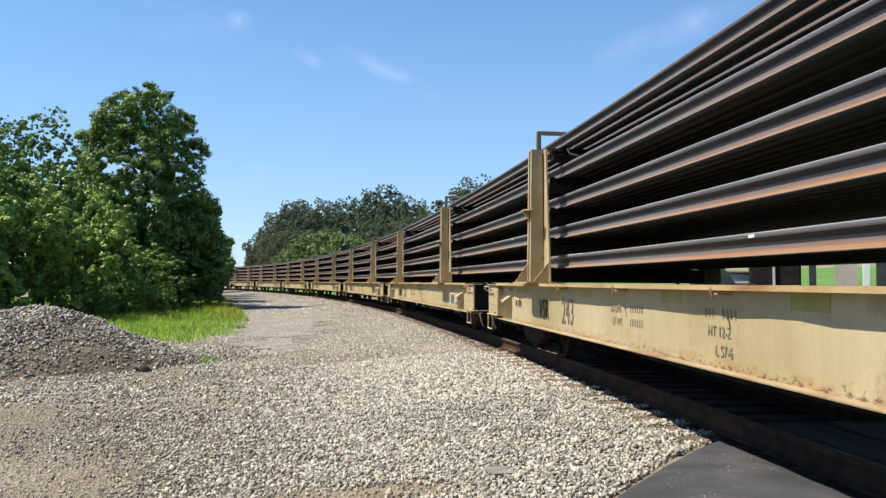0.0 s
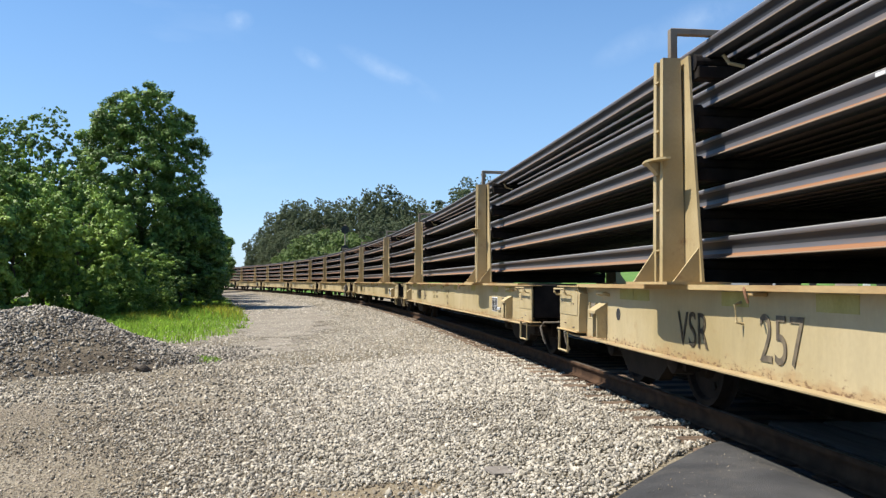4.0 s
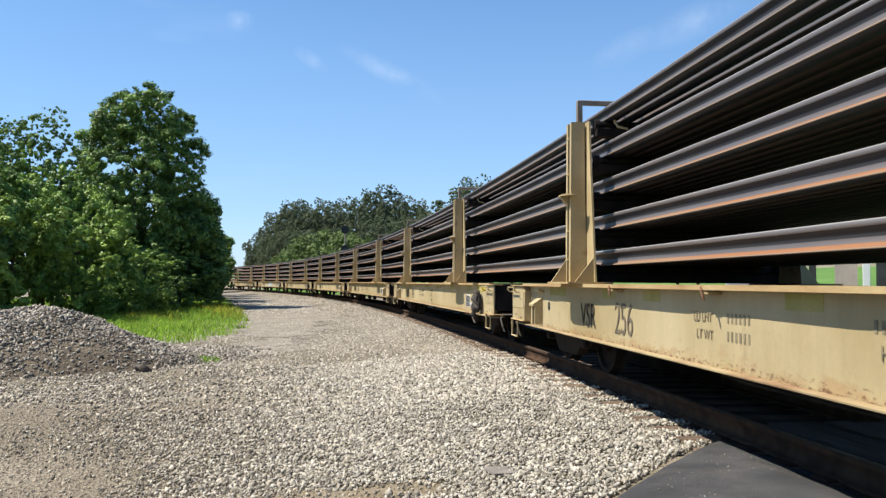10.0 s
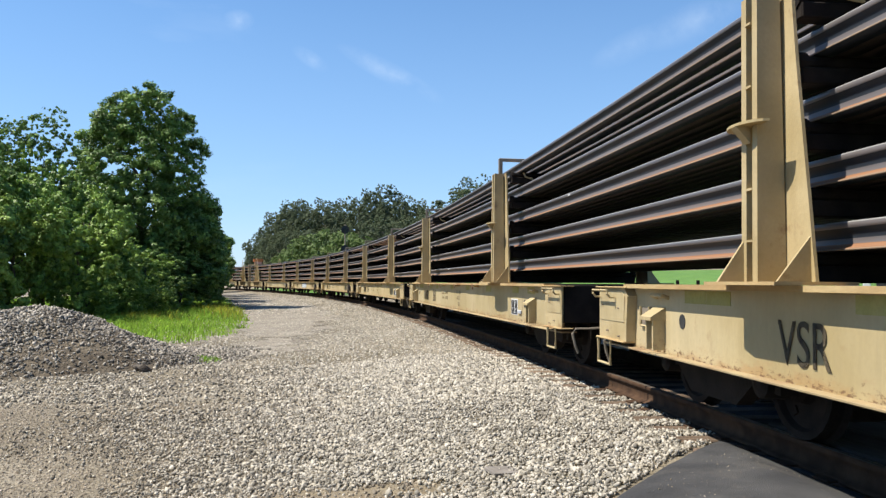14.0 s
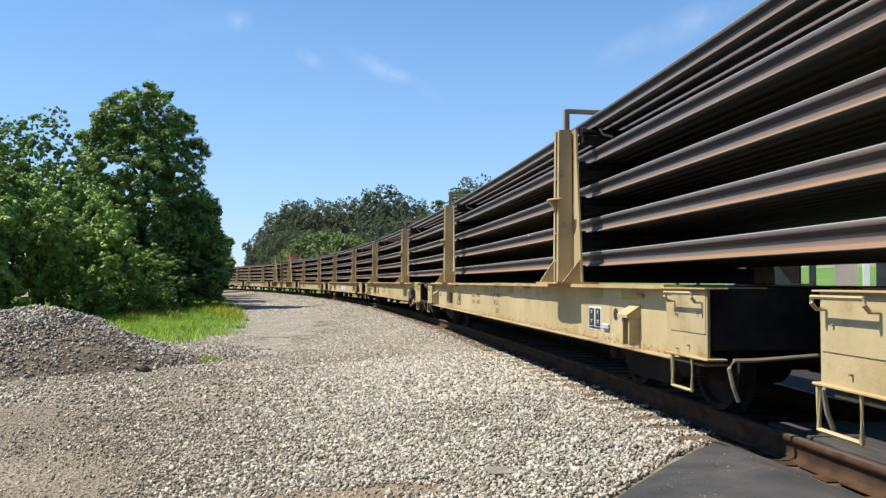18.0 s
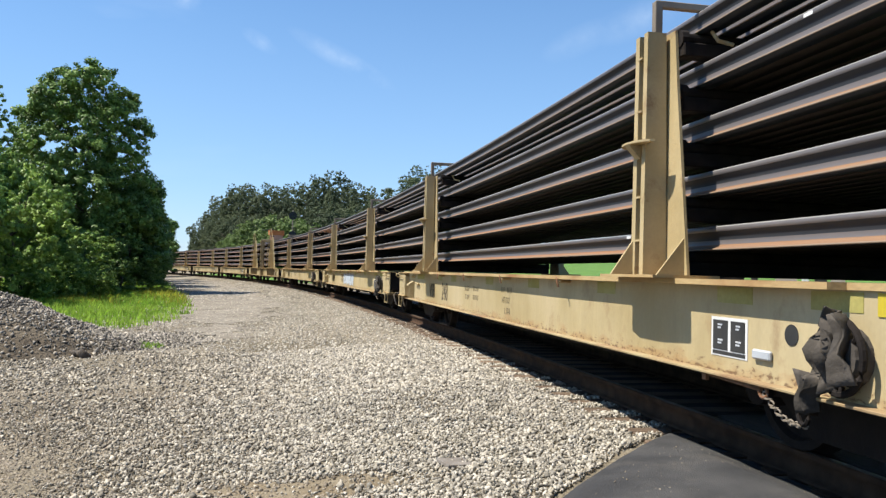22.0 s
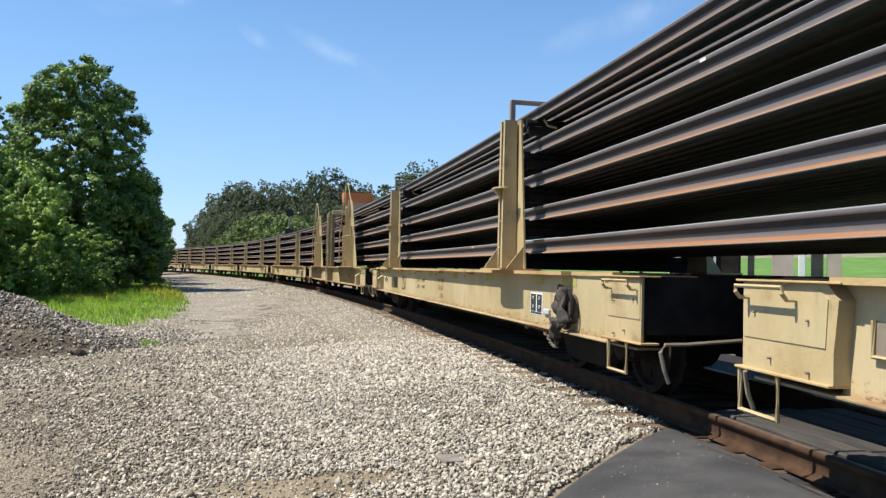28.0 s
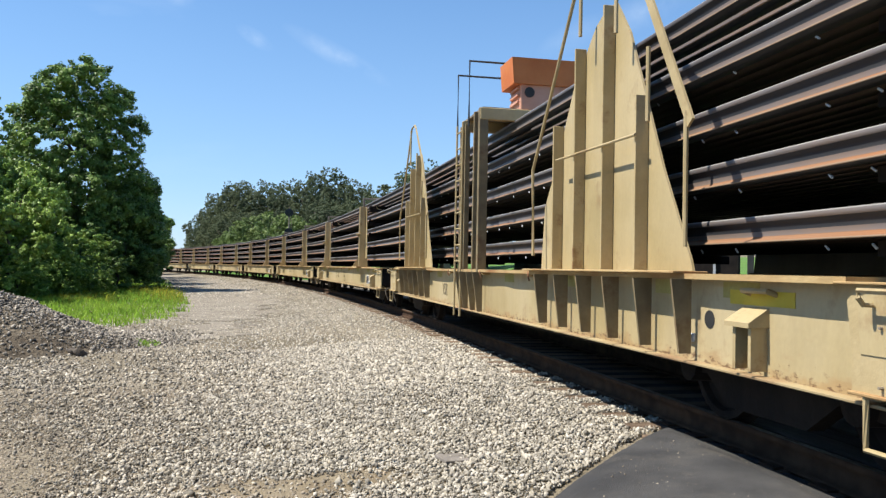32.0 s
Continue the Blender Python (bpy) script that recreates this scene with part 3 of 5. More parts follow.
# ---------------------------------------------------------------- loose stone
def stones(name, pts, sizes, rng, mat, fine):
    """Many small angular stones in one mesh, half sunk where they lie."""
    if fine:
        bv = np.array([(x, y, z) for x in (-1, 1) for y in (-1, 1) for z in (-1, 1)]) * 0.68
        bf = np.array([(0, 1, 3), (0, 3, 2), (4, 6, 7), (4, 7, 5), (0, 4, 5), (0, 5, 1), (2, 3, 7), (2, 7, 6), (0, 2, 6), (0, 6, 4), (1, 5, 7), (1, 7, 3)])
    else:
        bv = np.array([(1, 0, 0), (-1, 0, 0), (0, 1, 0), (0, -1, 0), (0, 0, 1), (0, 0, -1)], float)
        bf = np.array([(0, 2, 4), (2, 1, 4), (1, 3, 4), (3, 0, 4), (2, 0, 5), (1, 2, 5), (3, 1, 5), (0, 3, 5)])
    n = len(pts)
    v = bv[None] * rng.uniform(0.6, 1.3, (n, len(bv), 1)) * rng.uniform(0.45, 1.35, (n, 1, 3))
    v[..., 2] *= 0.75
    q = rng.normal(size=(n, 4))
    q /= np.linalg.norm(q, axis=1, keepdims=True)
    w, x, y, z = q.T
    R = np.stack([1 - 2 * (y * y + z * z), 2 * (x * y - z * w), 2 * (x * z + y * w), 2 * (x * y + z * w), 1 - 2 * (x * x + z * z), 2 * (y * z - x * w),
                  2 * (x * z - y * w), 2 * (y * z + x * w), 1 - 2 * (x * x + y * y)], -1).reshape(n, 3, 3)
    v = np.einsum("nij,nkj->nki", R, v) * sizes[:, None, None] + pts[:, None, :]
    f = bf[None] + (np.arange(n) * len(bv))[:, None, None]
    return raw_mesh(name, v.reshape(-1, 3), f.reshape(-1, 3), mat)


rng = np.random.default_rng(7)


def scatter(n, x0, x1, y0, y1, keep):
    p = np.stack([rng.uniform(x0, x1, n), rng.uniform(y0, y1, n)], -1)
    p = p[keep(p[:, 0], p[:, 1])]
    return np.column_stack([p, ground_z(p[:, 0], p[:, 1])])


def off_asphalt(x, y):
    ex, ey = np.array([e[0] for e in edge]), np.array([e[1] for e in edge])
    lim = np.interp(x, ex[::-1], ey[::-1])
    return y - 0.02 > lim


def seen(x, y):
    """The wedge of ground before the camera."""
    az = np.degrees(np.arctan2(x, y))
    return (az > -33) & (az < 40)


def bare(x, y):
    """Distance from the middle of the bare patch, 1 at its edge."""
    a = np.arctan2((y - 5.55) / 0.38, (x + 0.1) / 0.74)
    return np.sqrt(((x + 0.1) / 0.74) ** 2 + ((y - 5.55) / 0.38) ** 2) / (1 + 0.22 * np.sin(3 * a) + 0.12 * np.sin(7 * a + 1))


def off_bare(x, y):
    return rng.random(len(x)) > np.clip((1.2 - bare(x, y)) / 0.55, 0, 0.93)


def near_ballast(x, y):
    u = inward(x, y)
    ties = (np.abs(u) < 1.28) & (np.abs((np.arctan2(y, x - CX) * RE / 0.5 + 0.5) % 1 - 0.5) < 0.24)
    return seen(x, y) & off_asphalt(x, y) & ~ties & (u > 0.85) & off_bare(x, y)


def dirt(x, y):
    """0 where clean stone covers the ground, up to 1 where the lane's brown dirt shows."""
    w = np.sin(0.9 * x + 0.7 * y + 0.6) + np.sin(1.7 * y - 0.8 * x + 1.1) * 0.7 + np.sin(2.9 * x + 1.3 * y) * 0.5
    return np.clip(np.interp(inward(x, y), [2.6, 4.2, 6.0, 9], [0, 0.15, 0.85, 1.1]) * np.interp(y, [9, 16, 24], [1, 0.6, 0.2]) + 0.16 * w * np.interp(y, [12, 20], [1, 0.4]), 0, 1)


# clean pale ballast thins out towards the lane
def thin(x, y):
    return rng.random(len(x)) > dirt(x, y) * 0.97


pa = scatter(165000, -4.5, 4.5, 3.6, 9.5, lambda x, y: near_ballast(x, y) & thin(x, y))
pa[:, 2] += rng.uniform(-0.004, 0.022, len(pa)) * np.interp(inward(pa[:, 0], pa[:, 1]), [2.5, 6], [1.2, 0.5])


def relief(p):
    """Small humps and hollows of the loose stone, in metres."""
    return np.array([0.007 + 0.012 * noise.noise((x * 2.3, y * 2.3, 0)) + 0.01 * noise.noise((x * 6.5, y * 6.5, 5)) for x, y in p[:, :2]])


pa[:, 2] += relief(pa)


def dusty(p):
    return inward(p[:, 0], p[:, 1]) + rng.normal(0, 0.7, len(p)) > 4.7


da = dusty(pa)
for nm, lb, sel, mt in (("near_ballast", "pale angular track ballast spread beside the rails", ~da, STONE), ("dusty_ballast", "dusty tan ballast trodden into the dirt", da, STONE_DUSTY)):
    q_ = pa[sel]
    thing(nm, lb, "ballast", kind="stuff",
          data=stones(nm, q_, (0.0075 + 0.0165 * rng.random(len(q_)) ** 2) * np.interp(dirt(q_[:, 0], q_[:, 1]), [0.3, 0.9], [1, 0.75]) * np.where(rng.random(len(q_)) < 0.012, 1.5, 1.0), rng, mt, True))
pm = scatter(95000, -8, 4.5, 9.5, 15, lambda x, y: near_ballast(x, y) & thin(x, y))
pm[:, 2] += relief(pm)
dm = dusty(pm)
for nm, lb, sel, mt in (("mid_ballast", "pale angular track ballast beside the rails", ~dm, STONE), ("dusty_ballast", "dusty tan ballast spread over the lane", dm, STONE_DUSTY)):
    q_ = pm[sel]
    thing(nm, lb, "ballast", kind="stuff", data=stones(nm, q_, 0.013 + 0.026 * rng.random(len(q_)) ** 1.7, rng, mt, False))
pb = scatter(105000, -16, 4.5, 15, 38, lambda x, y: near_ballast(x, y) & thin(x, y) & (rng.random(len(x)) < np.interp(y, [15, 38], [1, 0.5])))
thing("far_ballast", "pale track ballast along the rails", "ballast", kind="stuff", data=stones("far_ballast", pb, rng.uniform(0.014, 0.036, len(pb)), rng, STONE, False))
pd = scatter(60000, -26, 2, 38, 95, lambda x, y: near_ballast(x, y) & (inward(x, y) < 9) & (rng.random(len(x)) < np.interp(y, [38, 95], [0.8, 0.1])))
thing("distant_ballast", "pale stone scattered along the track's far curve", "ballast", kind="stuff", data=stones("distant_ballast", pd, rng.uniform(0.03, 0.07, len(pd)), rng, STONE, False))
pc = scatter(95000, -9, 1.5, 3.6, 24, lambda x, y: seen(x, y) & off_asphalt(x, y) & (inward(x, y) > 3) & off_bare(x, y) & (rng.random(len(x)) < np.interp(y, [4, 9, 14, 24], [1, 0.8, 0.4, 0.3])))
thing("lane_gravel", "fine greyish gravel and grit over the dirt lane", "gravel", kind="stuff",
      data=stones("lane_gravel", pc, 0.004 + 0.014 * rng.random(len(pc)) ** 2.4, rng, STONE_LANE, False))


pe = scatter(62000, -4.6, 0.4, 3.7, 10.5, lambda x, y: seen(x, y) & off_asphalt(x, y) & (inward(x, y) > 4.3) & off_bare(x, y))
thing("trodden_grit", "brown-grey crushed grit trodden into the dirt", "gravel", kind="stuff",
      data=stones("trodden_grit", pe, 0.005 + 0.013 * rng.random(len(pe)) ** 1.8, rng, STONE_LANE, False))
bx_, by_ = np.linspace(-1.25, 1.05, 70), np.linspace(4.85, 6.25, 48)
thing("bare_dirt", "bare patch of tan dirt showing through the gravel", "dirt patch", kind="structure",
      data=sheet("bare_dirt", bx_, by_, lambda x, y: ground_z(x, y) + np.where(bare(x, y) < 1.1, 0.006, -0.05), BARE))


bp_ = np.stack([rng.uniform(-1.1, 0.9, 3200), rng.uniform(5.0, 6.1, 3200)], -1)
bp_ = bp_[(bare(bp_[:, 0], bp_[:, 1]) < 1.15) & (rng.random(len(bp_)) < 0.25 + 0.7 * bare(bp_[:, 0], bp_[:, 1]))]
bp_ = np.column_stack([bp_, ground_z(bp_[:, 0], bp_[:, 1]) + 0.007])
thing("patch_grit", "loose stones and clods scattered over the bare dirt", "gravel", kind="stuff", data=stones("patch_grit", bp_, 0.004 + 0.016 * rng.random(len(bp_)) ** 2, rng, STONE_LANE, True))


# worn pale lane beyond the heap
ls_, lw_ = np.arange(17, 125, 0.3), np.linspace(0, 1, 7)
LS, LW = np.meshgrid(ls_, lw_, indexing="ij")
l0 = 3.5 + 0.3 * np.sin(LS * 0.9) + 0.35 * np.sin(LS * 2.3) + 0.3 * np.sin(LS * 7.1) + np.interp(LS, [17, 34], [2.0, 0])
l1 = 7.7 + 0.35 * np.sin(LS * 0.7 + 1) + 0.35 * np.sin(LS * 1.9) + 0.3 * np.sin(LS * 6.3) - np.interp(LS, [17, 30], [2.2, 0])
LU = l0 + (l1 - l0) * LW
lx, ly = CX + (RC - LU) * np.cos(LS / RE), (RC - LU) * np.sin(LS / RE)
lv = np.stack([lx, ly, ground_z(lx, ly) + 0.012], -1).reshape(-1, 3)
il, jl = np.meshgrid(np.arange(len(ls_) - 1), np.arange(6), indexing="ij")
al = (il * 7 + jl).ravel()
thing("dirt_lane", "pale tan packed dirt lane curving beside the track", "lane", kind="structure",
      data=raw_mesh("dirt_lane", lv, np.stack([al, al + 1, al + 8, al + 7], -1), LANE, smooth=True))


# grit blown over the asphalt
pg = np.stack([rng.uniform(-1.5, 3.0, 2200), rng.uniform(2.4, 6.2, 2200)], -1)
pg = pg[~off_asphalt(pg[:, 0], pg[:, 1] + 0.45)]
pg = np.column_stack([pg, apron_z(pg[:, 0], pg[:, 1])])
thing("asphalt_grit", "scattered grit lying on the worn asphalt", "grit", kind="stuff", data=stones("asphalt_grit", pg, 0.002 + 0.007 * rng.random(len(pg)) ** 3, rng, STONE_LANE, False))


# heap of dirty stone
def heap_z(x, y):
    dx, dy = (x + 6.25) * 0.97 + (y - 15.3) * 0.24, -(x + 6.25) * 0.24 + (y - 15.3) * 0.97
    r = np.sqrt((dx / 3.3) ** 2 + (dy / 2.3) ** 2)
    tail = 0.16 * np.exp(-(((x + 3.9) / 1.5) ** 2 + ((y - 17.2) / 2.0) ** 2))
    h = 1.08 * np.clip(1 - r ** 1.35, -0.2, 1)
    h = h + 0.09 * np.sin(2.1 * x + 0.5) * np.sin(1.7 * y) * np.clip(1.1 - r, 0, 1) + 0.05 * np.sin(5.3 * x + y) * np.sin(4.1 * y - x) * np.clip(1.1 - r, 0, 1)
    return -0.47 + np.maximum(h, tail - 0.06)


thing("gravel_mound", "heap of dirty grey crushed stone on the lane", "gravel heap",
      data=sheet("gravel_mound", np.linspace(-10.2, -1.4, 90), np.linspace(11.6, 20.6, 90), heap_z, DIRT))
hp = np.stack([rng.uniform(-10, -1.6, 110000), rng.uniform(11.4, 20.4, 110000)], -1)
hz = np.maximum(heap_z(hp[:, 0], hp[:, 1]), ground_z(hp[:, 0], hp[:, 1]))
face = np.clip(1.25 - np.hypot((hp[:, 0] + 4.6) / 1.3, (hp[:, 1] - 13.9) / 1.5), 0, 1)      # slid face of brown dirt
k_ = (heap_z(hp[:, 0], hp[:, 1]) > -0.505 + 0.05 * rng.random(len(hz))) & (rng.random(len(hz)) < (1 - 0.78 * face) * np.interp(hz, [-0.47, -0.3, 0.1], [0.35, 0.7, 1]))
hpt = np.column_stack([hp[k_], hz[k_] + 0.008])
thing("heap_stones", "loose grey stones lying over the heap", "gravel", kind="stuff", data=stones("heap_stones", hpt, 0.011 + 0.042 * rng.random(len(hpt)) ** 2.2, rng, STONE_GREY, False))
# dark lump added in place of a wedge of shade beside the heap
clod = np.array([(-3.7, 14.0, -0.40), (-3.84, 14.06, -0.38)])
thing("dark_clod", "dark lump added for a wedge of shade at the heap's foot", "clod", data=stones("dark_clod", clod, np.array([0.13, 0.1]), rng, BARK, True))
# scrap board and clods lying in the ballast
thing("scrap_board", "small weathered scrap board lying on the ballast", "board", pose(1.06, 5.86, float(ground_z(1.06, 5.86)) + 0.03, 4, 3, 18),
      data=finish("scrap_board", box(B(), -0.11, 0.11, -0.09, 0.09, -0.012, 0.012, 0.003), SCRAP))

# ---------------------------------------------------------------- plants
def blades(name, pts, h, w, rng, mat):
    n = len(pts)
    a = rng.uniform(0, 2 * np.pi, n)
    lean = rng.normal(0, 0.35, (n, 2)) * h[:, None]
    side = np.stack([np.cos(a), np.sin(a), np.zeros(n)], -1) * w[:, None]
    mid = pts + np.column_stack([lean * 0.35, h * 0.6])
    tip = pts + np.column_stack([lean, h])
    v = np.stack([pts - side, pts + side, mid + side * 0.7, tip, mid - side * 0.7], 1)
    f = np.arange(n)[:, None] * 5 + np.arange(5)[None]
    return raw_mesh(name, v.reshape(-1, 3), f, mat)


def verge(x, y):
    right = np.interp(y, [19, 21, 23, 26, 31, 37, 50, 72, 110], [-5.6, -4.5, -4.0, -4.0, -4.6, -5.6, -8.2, -12.2, -24])
    left = np.interp(y, [19, 21, 25, 40, 110], [-6.4, -9.5, -14, -20, -50])
    return (x < right - 0.25 * np.sin(y * 2.3) - 0.2 * np.sin(y * 5.1)) & (x > left) & (y > 19.3 + 0.35 * np.sin(x * 3))


gp = scatter(150000, -26, -3.4, 19, 75, lambda x, y: verge(x, y) & (rng.random(len(x)) < np.clip(32 / y, 0, 1)))
thing("grass_verge", "bright green rough grass beside the lane", "grass", kind="stuff",
      data=blades("grass_verge", gp, rng.uniform(0.07, 0.26, len(gp)) * np.interp(inward(gp[:, 0], gp[:, 1]), [8, 13], [0.8, 1.5]), rng.uniform(0.007, 0.018, len(gp)), rng, BLADE))
wp = scatter(6000, -13, -4.4, 31, 50, lambda x, y: verge(x, y) & (rng.random(len(x)) < 0.5 + 0.5 * np.sin(x * 1.3 + y * 0.4)))
thing("yellow_weeds", "yellow flowering weeds among the grass", "weeds", kind="stuff",
      data=blades("yellow_weeds", wp, rng.uniform(0.2, 0.42, len(wp)), rng.uniform(0.008, 0.02, len(wp)), rng, WEED))
tp = scatter(900, -3.75, -2.75, 15.3, 16.5, lambda x, y: ((x + 3.2) / 0.5) ** 2 + ((y - 15.9) / 0.55) ** 2 < rng.random(len(x)))
thing("grass_tuft", "sparse green tuft growing in the gravel", "grass", kind="stuff",
      data=blades("grass_tuft", tp, rng.uniform(0.04, 0.12, len(tp)), rng.uniform(0.006, 0.012, len(tp)), rng, BLADE))


def crown(name, seed, h, r, low, n, leaf, mat, lumps=46, top=0.45, foot=0.75, blunt=0.9, sharp=2.0, reach=(0.5, 0.84), lump=(0.19, 0.36), tufts=7, tuft=(0.22, 0.5), inside=0.22, full=0.0):
    """Leaves in domed tufts over many lumps, filling an egg from z = low to z = h of radius r."""
    g = np.random.default_rng(seed)

    def width(f):
        up = np.clip((f - top) / (1 - top), 0, 1) * blunt
        return np.where(f < top, foot + (1 - foot) * np.sin(np.clip(f / top, 0, 1) * np.pi / 2), np.sqrt(1 - up ** sharp))
    grid = np.linspace(0, 1, 200)
    cdf = np.cumsum(width(grid) + 0.1)
    f = np.interp((np.arange(lumps) + g.uniform(0.2, 0.8, lumps)) / lumps, cdf / cdf[-1], grid)
    a = np.arange(lumps) * 2.39996 + g.normal(0, 0.35, lumps)
    w = width(f)
    d = r * w * g.uniform(*reach, lumps) * np.where(g.random(lumps) < inside, 0.4, 1)
    lr = r * g.uniform(*lump, lumps) * (0.55 + 0.45 * np.maximum(w, full))
    z = low + 0.6 * lr + f * (h - low - 1.5 * lr)
    c = np.stack([d * np.cos(a), d * np.sin(a), z], -1)
    out = np.stack([np.cos(a), np.sin(a), np.full(lumps, 0.35)], -1)
    # tufts sit on the lumps, leaves lie over the tufts
    nt = lumps * tufts
    pick = g.choice(lumps, nt, p=lr ** 2 / (lr ** 2).sum())
    v = g.normal(size=(nt, 3)) + 0.6 * out[pick]
    v /= np.linalg.norm(v, axis=1, keepdims=True)
    tc_ = c[pick] + v * (lr[pick] * g.uniform(0.7, 1.12, nt))[:, None] * np.array([1, 1, 0.85])
    tr_ = lr[pick] * g.uniform(*tuft, nt)
    tp_ = g.choice(nt, n, p=tr_ ** 2 / (tr_ ** 2).sum())
    q = g.normal(size=(n, 3))
    q /= np.linalg.norm(q, axis=1, keepdims=True)
    q[:, 2] = 0.75 * q[:, 2] + 0.25
    p = tc_[tp_] + q * (tr_[tp_] * g.uniform(0.35, 1.12, n) ** 0.7)[:, None]
    p[:, 2] = np.maximum(p[:, 2], low * 0.6 + 0.05)
    nrm = q + 0.15 * v[tp_] + 0.3 * g.normal(size=(n, 3)) + np.array([0, 0, 0.2])
    nrm /= np.linalg.norm(nrm, axis=1, keepdims=True)
    t = np.cross(nrm, g.normal(size=(n, 3)))
    t /= np.linalg.norm(t, axis=1, keepdims=True)
    b = np.cross(nrm, t)
    L = (leaf * g.uniform(0.6, 1.35, n))[:, None]
    q = np.stack([p - t * L * 0.5, p + b * L * 0.32 - t * L * 0.08, p + t * L * 0.5 - nrm * L * 0.12, p - b * L * 0.32 - t * L * 0.08], 1)
    return raw_mesh(name, q.reshape(-1, 3), np.arange(n)[:, None] * 4 + np.arange(4)[None], mat)


def trunk(seed, h, r, limbs=7):
    g = random.Random(seed)
    bm = B()
    pts = [(g.uniform(-0.1, 0.1) * k, g.uniform(-0.1, 0.1) * k, h * 0.85 * k / 6) for k in range(7)]
    tube(bm, pts, r, 9, r * 0.25)
    for _ in range(limbs):
        k = g.randint(2, 5)
        a, l = g.uniform(0, 6.28), h * g.uniform(0.12, 0.24)
        p = Vector(pts[k])
        tube(bm, [p, p + Vector((math.cos(a) * l * 0.5, math.sin(a) * l * 0.5, l * 0.35)), p + Vector((math.cos(a) * l, math.sin(a) * l, l * 0.9))], r * 0.4, 6, r * 0.1)
    return finish("trunk", bm, BARK, True)


def plant(kind, label, category, meshes, x, y, scale=(1, 1, 1), turn=0.0, group=""):
    """A tree or bush with its trunk and crown on the ground at x, y."""
    ob = thing(kind, label, category, pose(x, y, float(ground_z(x, y)) - 0.05, 0, 0, turn), group)
    for nm, me in zip(("trunk", "crown"), meshes):
        part(nm, me, None, ob, m=Matrix.Diagonal((*scale, 1)))
    return ob


def toward(az, dist):
    return dist * math.sin(radians(az)), dist * math.cos(radians(az))


big = (trunk(1, 10.5, 0.3, 8), crown("crown", 12, 13.4, 4.5, 0.6, 185000, 0.15, LEAF_B, lumps=440, top=0.2, foot=0.9, blunt=0.975, sharp=1.55, reach=(0.68, 0.92), lump=(0.11, 0.2), tufts=8, tuft=(0.24, 0.46), inside=0.25, full=0.8))
plant("broadleaf_tree", "tall full dark-green broadleaf tree beside the lane", "tree", big, *toward(-15.3, 50), (1.05, 1.05, 0.995), 40)
bush_a = (trunk(2, 5, 0.1, 8), crown("crown", 21, 6.2, 2.7, 0.15, 42000, 0.13, LEAF_A, lumps=34, foot=0.85, reach=(0.5, 0.95), lump=(0.19, 0.36), tufts=18, tuft=(0.13, 0.32)))
bush_b = (trunk(3, 5, 0.1, 8), crown("crown", 22, 6.2, 2.7, 0.15, 42000, 0.13, LEAF_B, lumps=34, foot=0.9, reach=(0.5, 0.92), lump=(0.19, 0.36), tufts=18, tuft=(0.13, 0.32)))
slim = (trunk(5, 9, 0.12, 8), crown("crown", 23, 10.6, 1.5, 3.5, 9000, 0.15, LEAF_B, lumps=46, top=0.5, foot=0.6, lump=(0.25, 0.5), tufts=16, tuft=(0.1, 0.28)))
for az, dist, kind, sc, zs, turn in [
        (-23.0, 33, 0, 0.95, 1.0, 10), (-27.0, 32, 1, 1.0, 1.05, 80), (-19.0, 36, 0, 0.9, 0.95, 150), (-16.6, 40, 0, 0.8, 0.62, 200),
        (-30.5, 31, 0, 1.1, 1.1, 240), (-25.0, 38, 1, 1.15, 1.28, 30), (-21.0, 41, 0, 1.1, 1.3, 310), (-14.8, 43, 1, 0.75, 0.55, 120),
        (-12.6, 47, 1, 0.8, 0.6, 20), (-12.0, 54, 1, 0.9, 0.85, 70), (-33.5, 34, 1, 1.2, 1.2, 170), (-18.3, 46, 1, 1.1, 1.3, 260)]:
    plant("shrub", "dense leafy green shrub at the lane's edge" if kind == 0 else "dense dark-green shrub under taller trees", "shrub",
          (bush_a, bush_b)[kind], *toward(az, dist), (sc, sc, zs), turn, "shrubs along the lane")
for az, dist, sc, zs, turn in ((-15.6, 37, 0.4, 0.3, 30), (-14.2, 39, 0.36, 0.26, 140), (-17.2, 35.5, 0.42, 0.34, 250), (-18.6, 34, 0.4, 0.3, 80)):
    plant("low_shrub", "low bright-green shrub at the edge of the grass", "shrub", bush_a, *toward(az, dist), (sc, sc, zs), turn, "shrubs along the lane")
plant("slender_tree", "slender light-green tree rising above the shrubs", "tree", slim, *toward(-21.2, 44), (1.0, 1.0, 1.0), 15)
plant("slender_tree", "slender light-green tree rising above the shrubs", "tree", slim, *toward(-23.4, 45), (0.9, 0.9, 0.97), 100)
mid_tree = (trunk(6, 9, 0.2, 9), crown("crown", 31, 10, 3.1, 0.4, 24000, 0.24, LEAF_B, lumps=50, foot=0.9, tufts=14, tuft=(0.16, 0.38)))
for az, dist, sc, zs, turn in [(-11.8, 62, 0.9, 0.72, 0), (-11.4, 75, 0.95, 0.75, 60), (-11.1, 92, 1.0, 0.75, 130), (-11.1, 112, 1.2, 0.7, 200), (-12.6, 66, 1.1, 0.95, 280),
                               (-11.9, 84, 1.2, 0.9, 10), (-11.5, 130, 1.6, 0.8, 10)]:
    plant("roadside_tree", "dark-green leafy tree in the row along the lane", "tree", mid_tree, *toward(az, dist), (sc, sc, zs), turn, "trees along the lane")

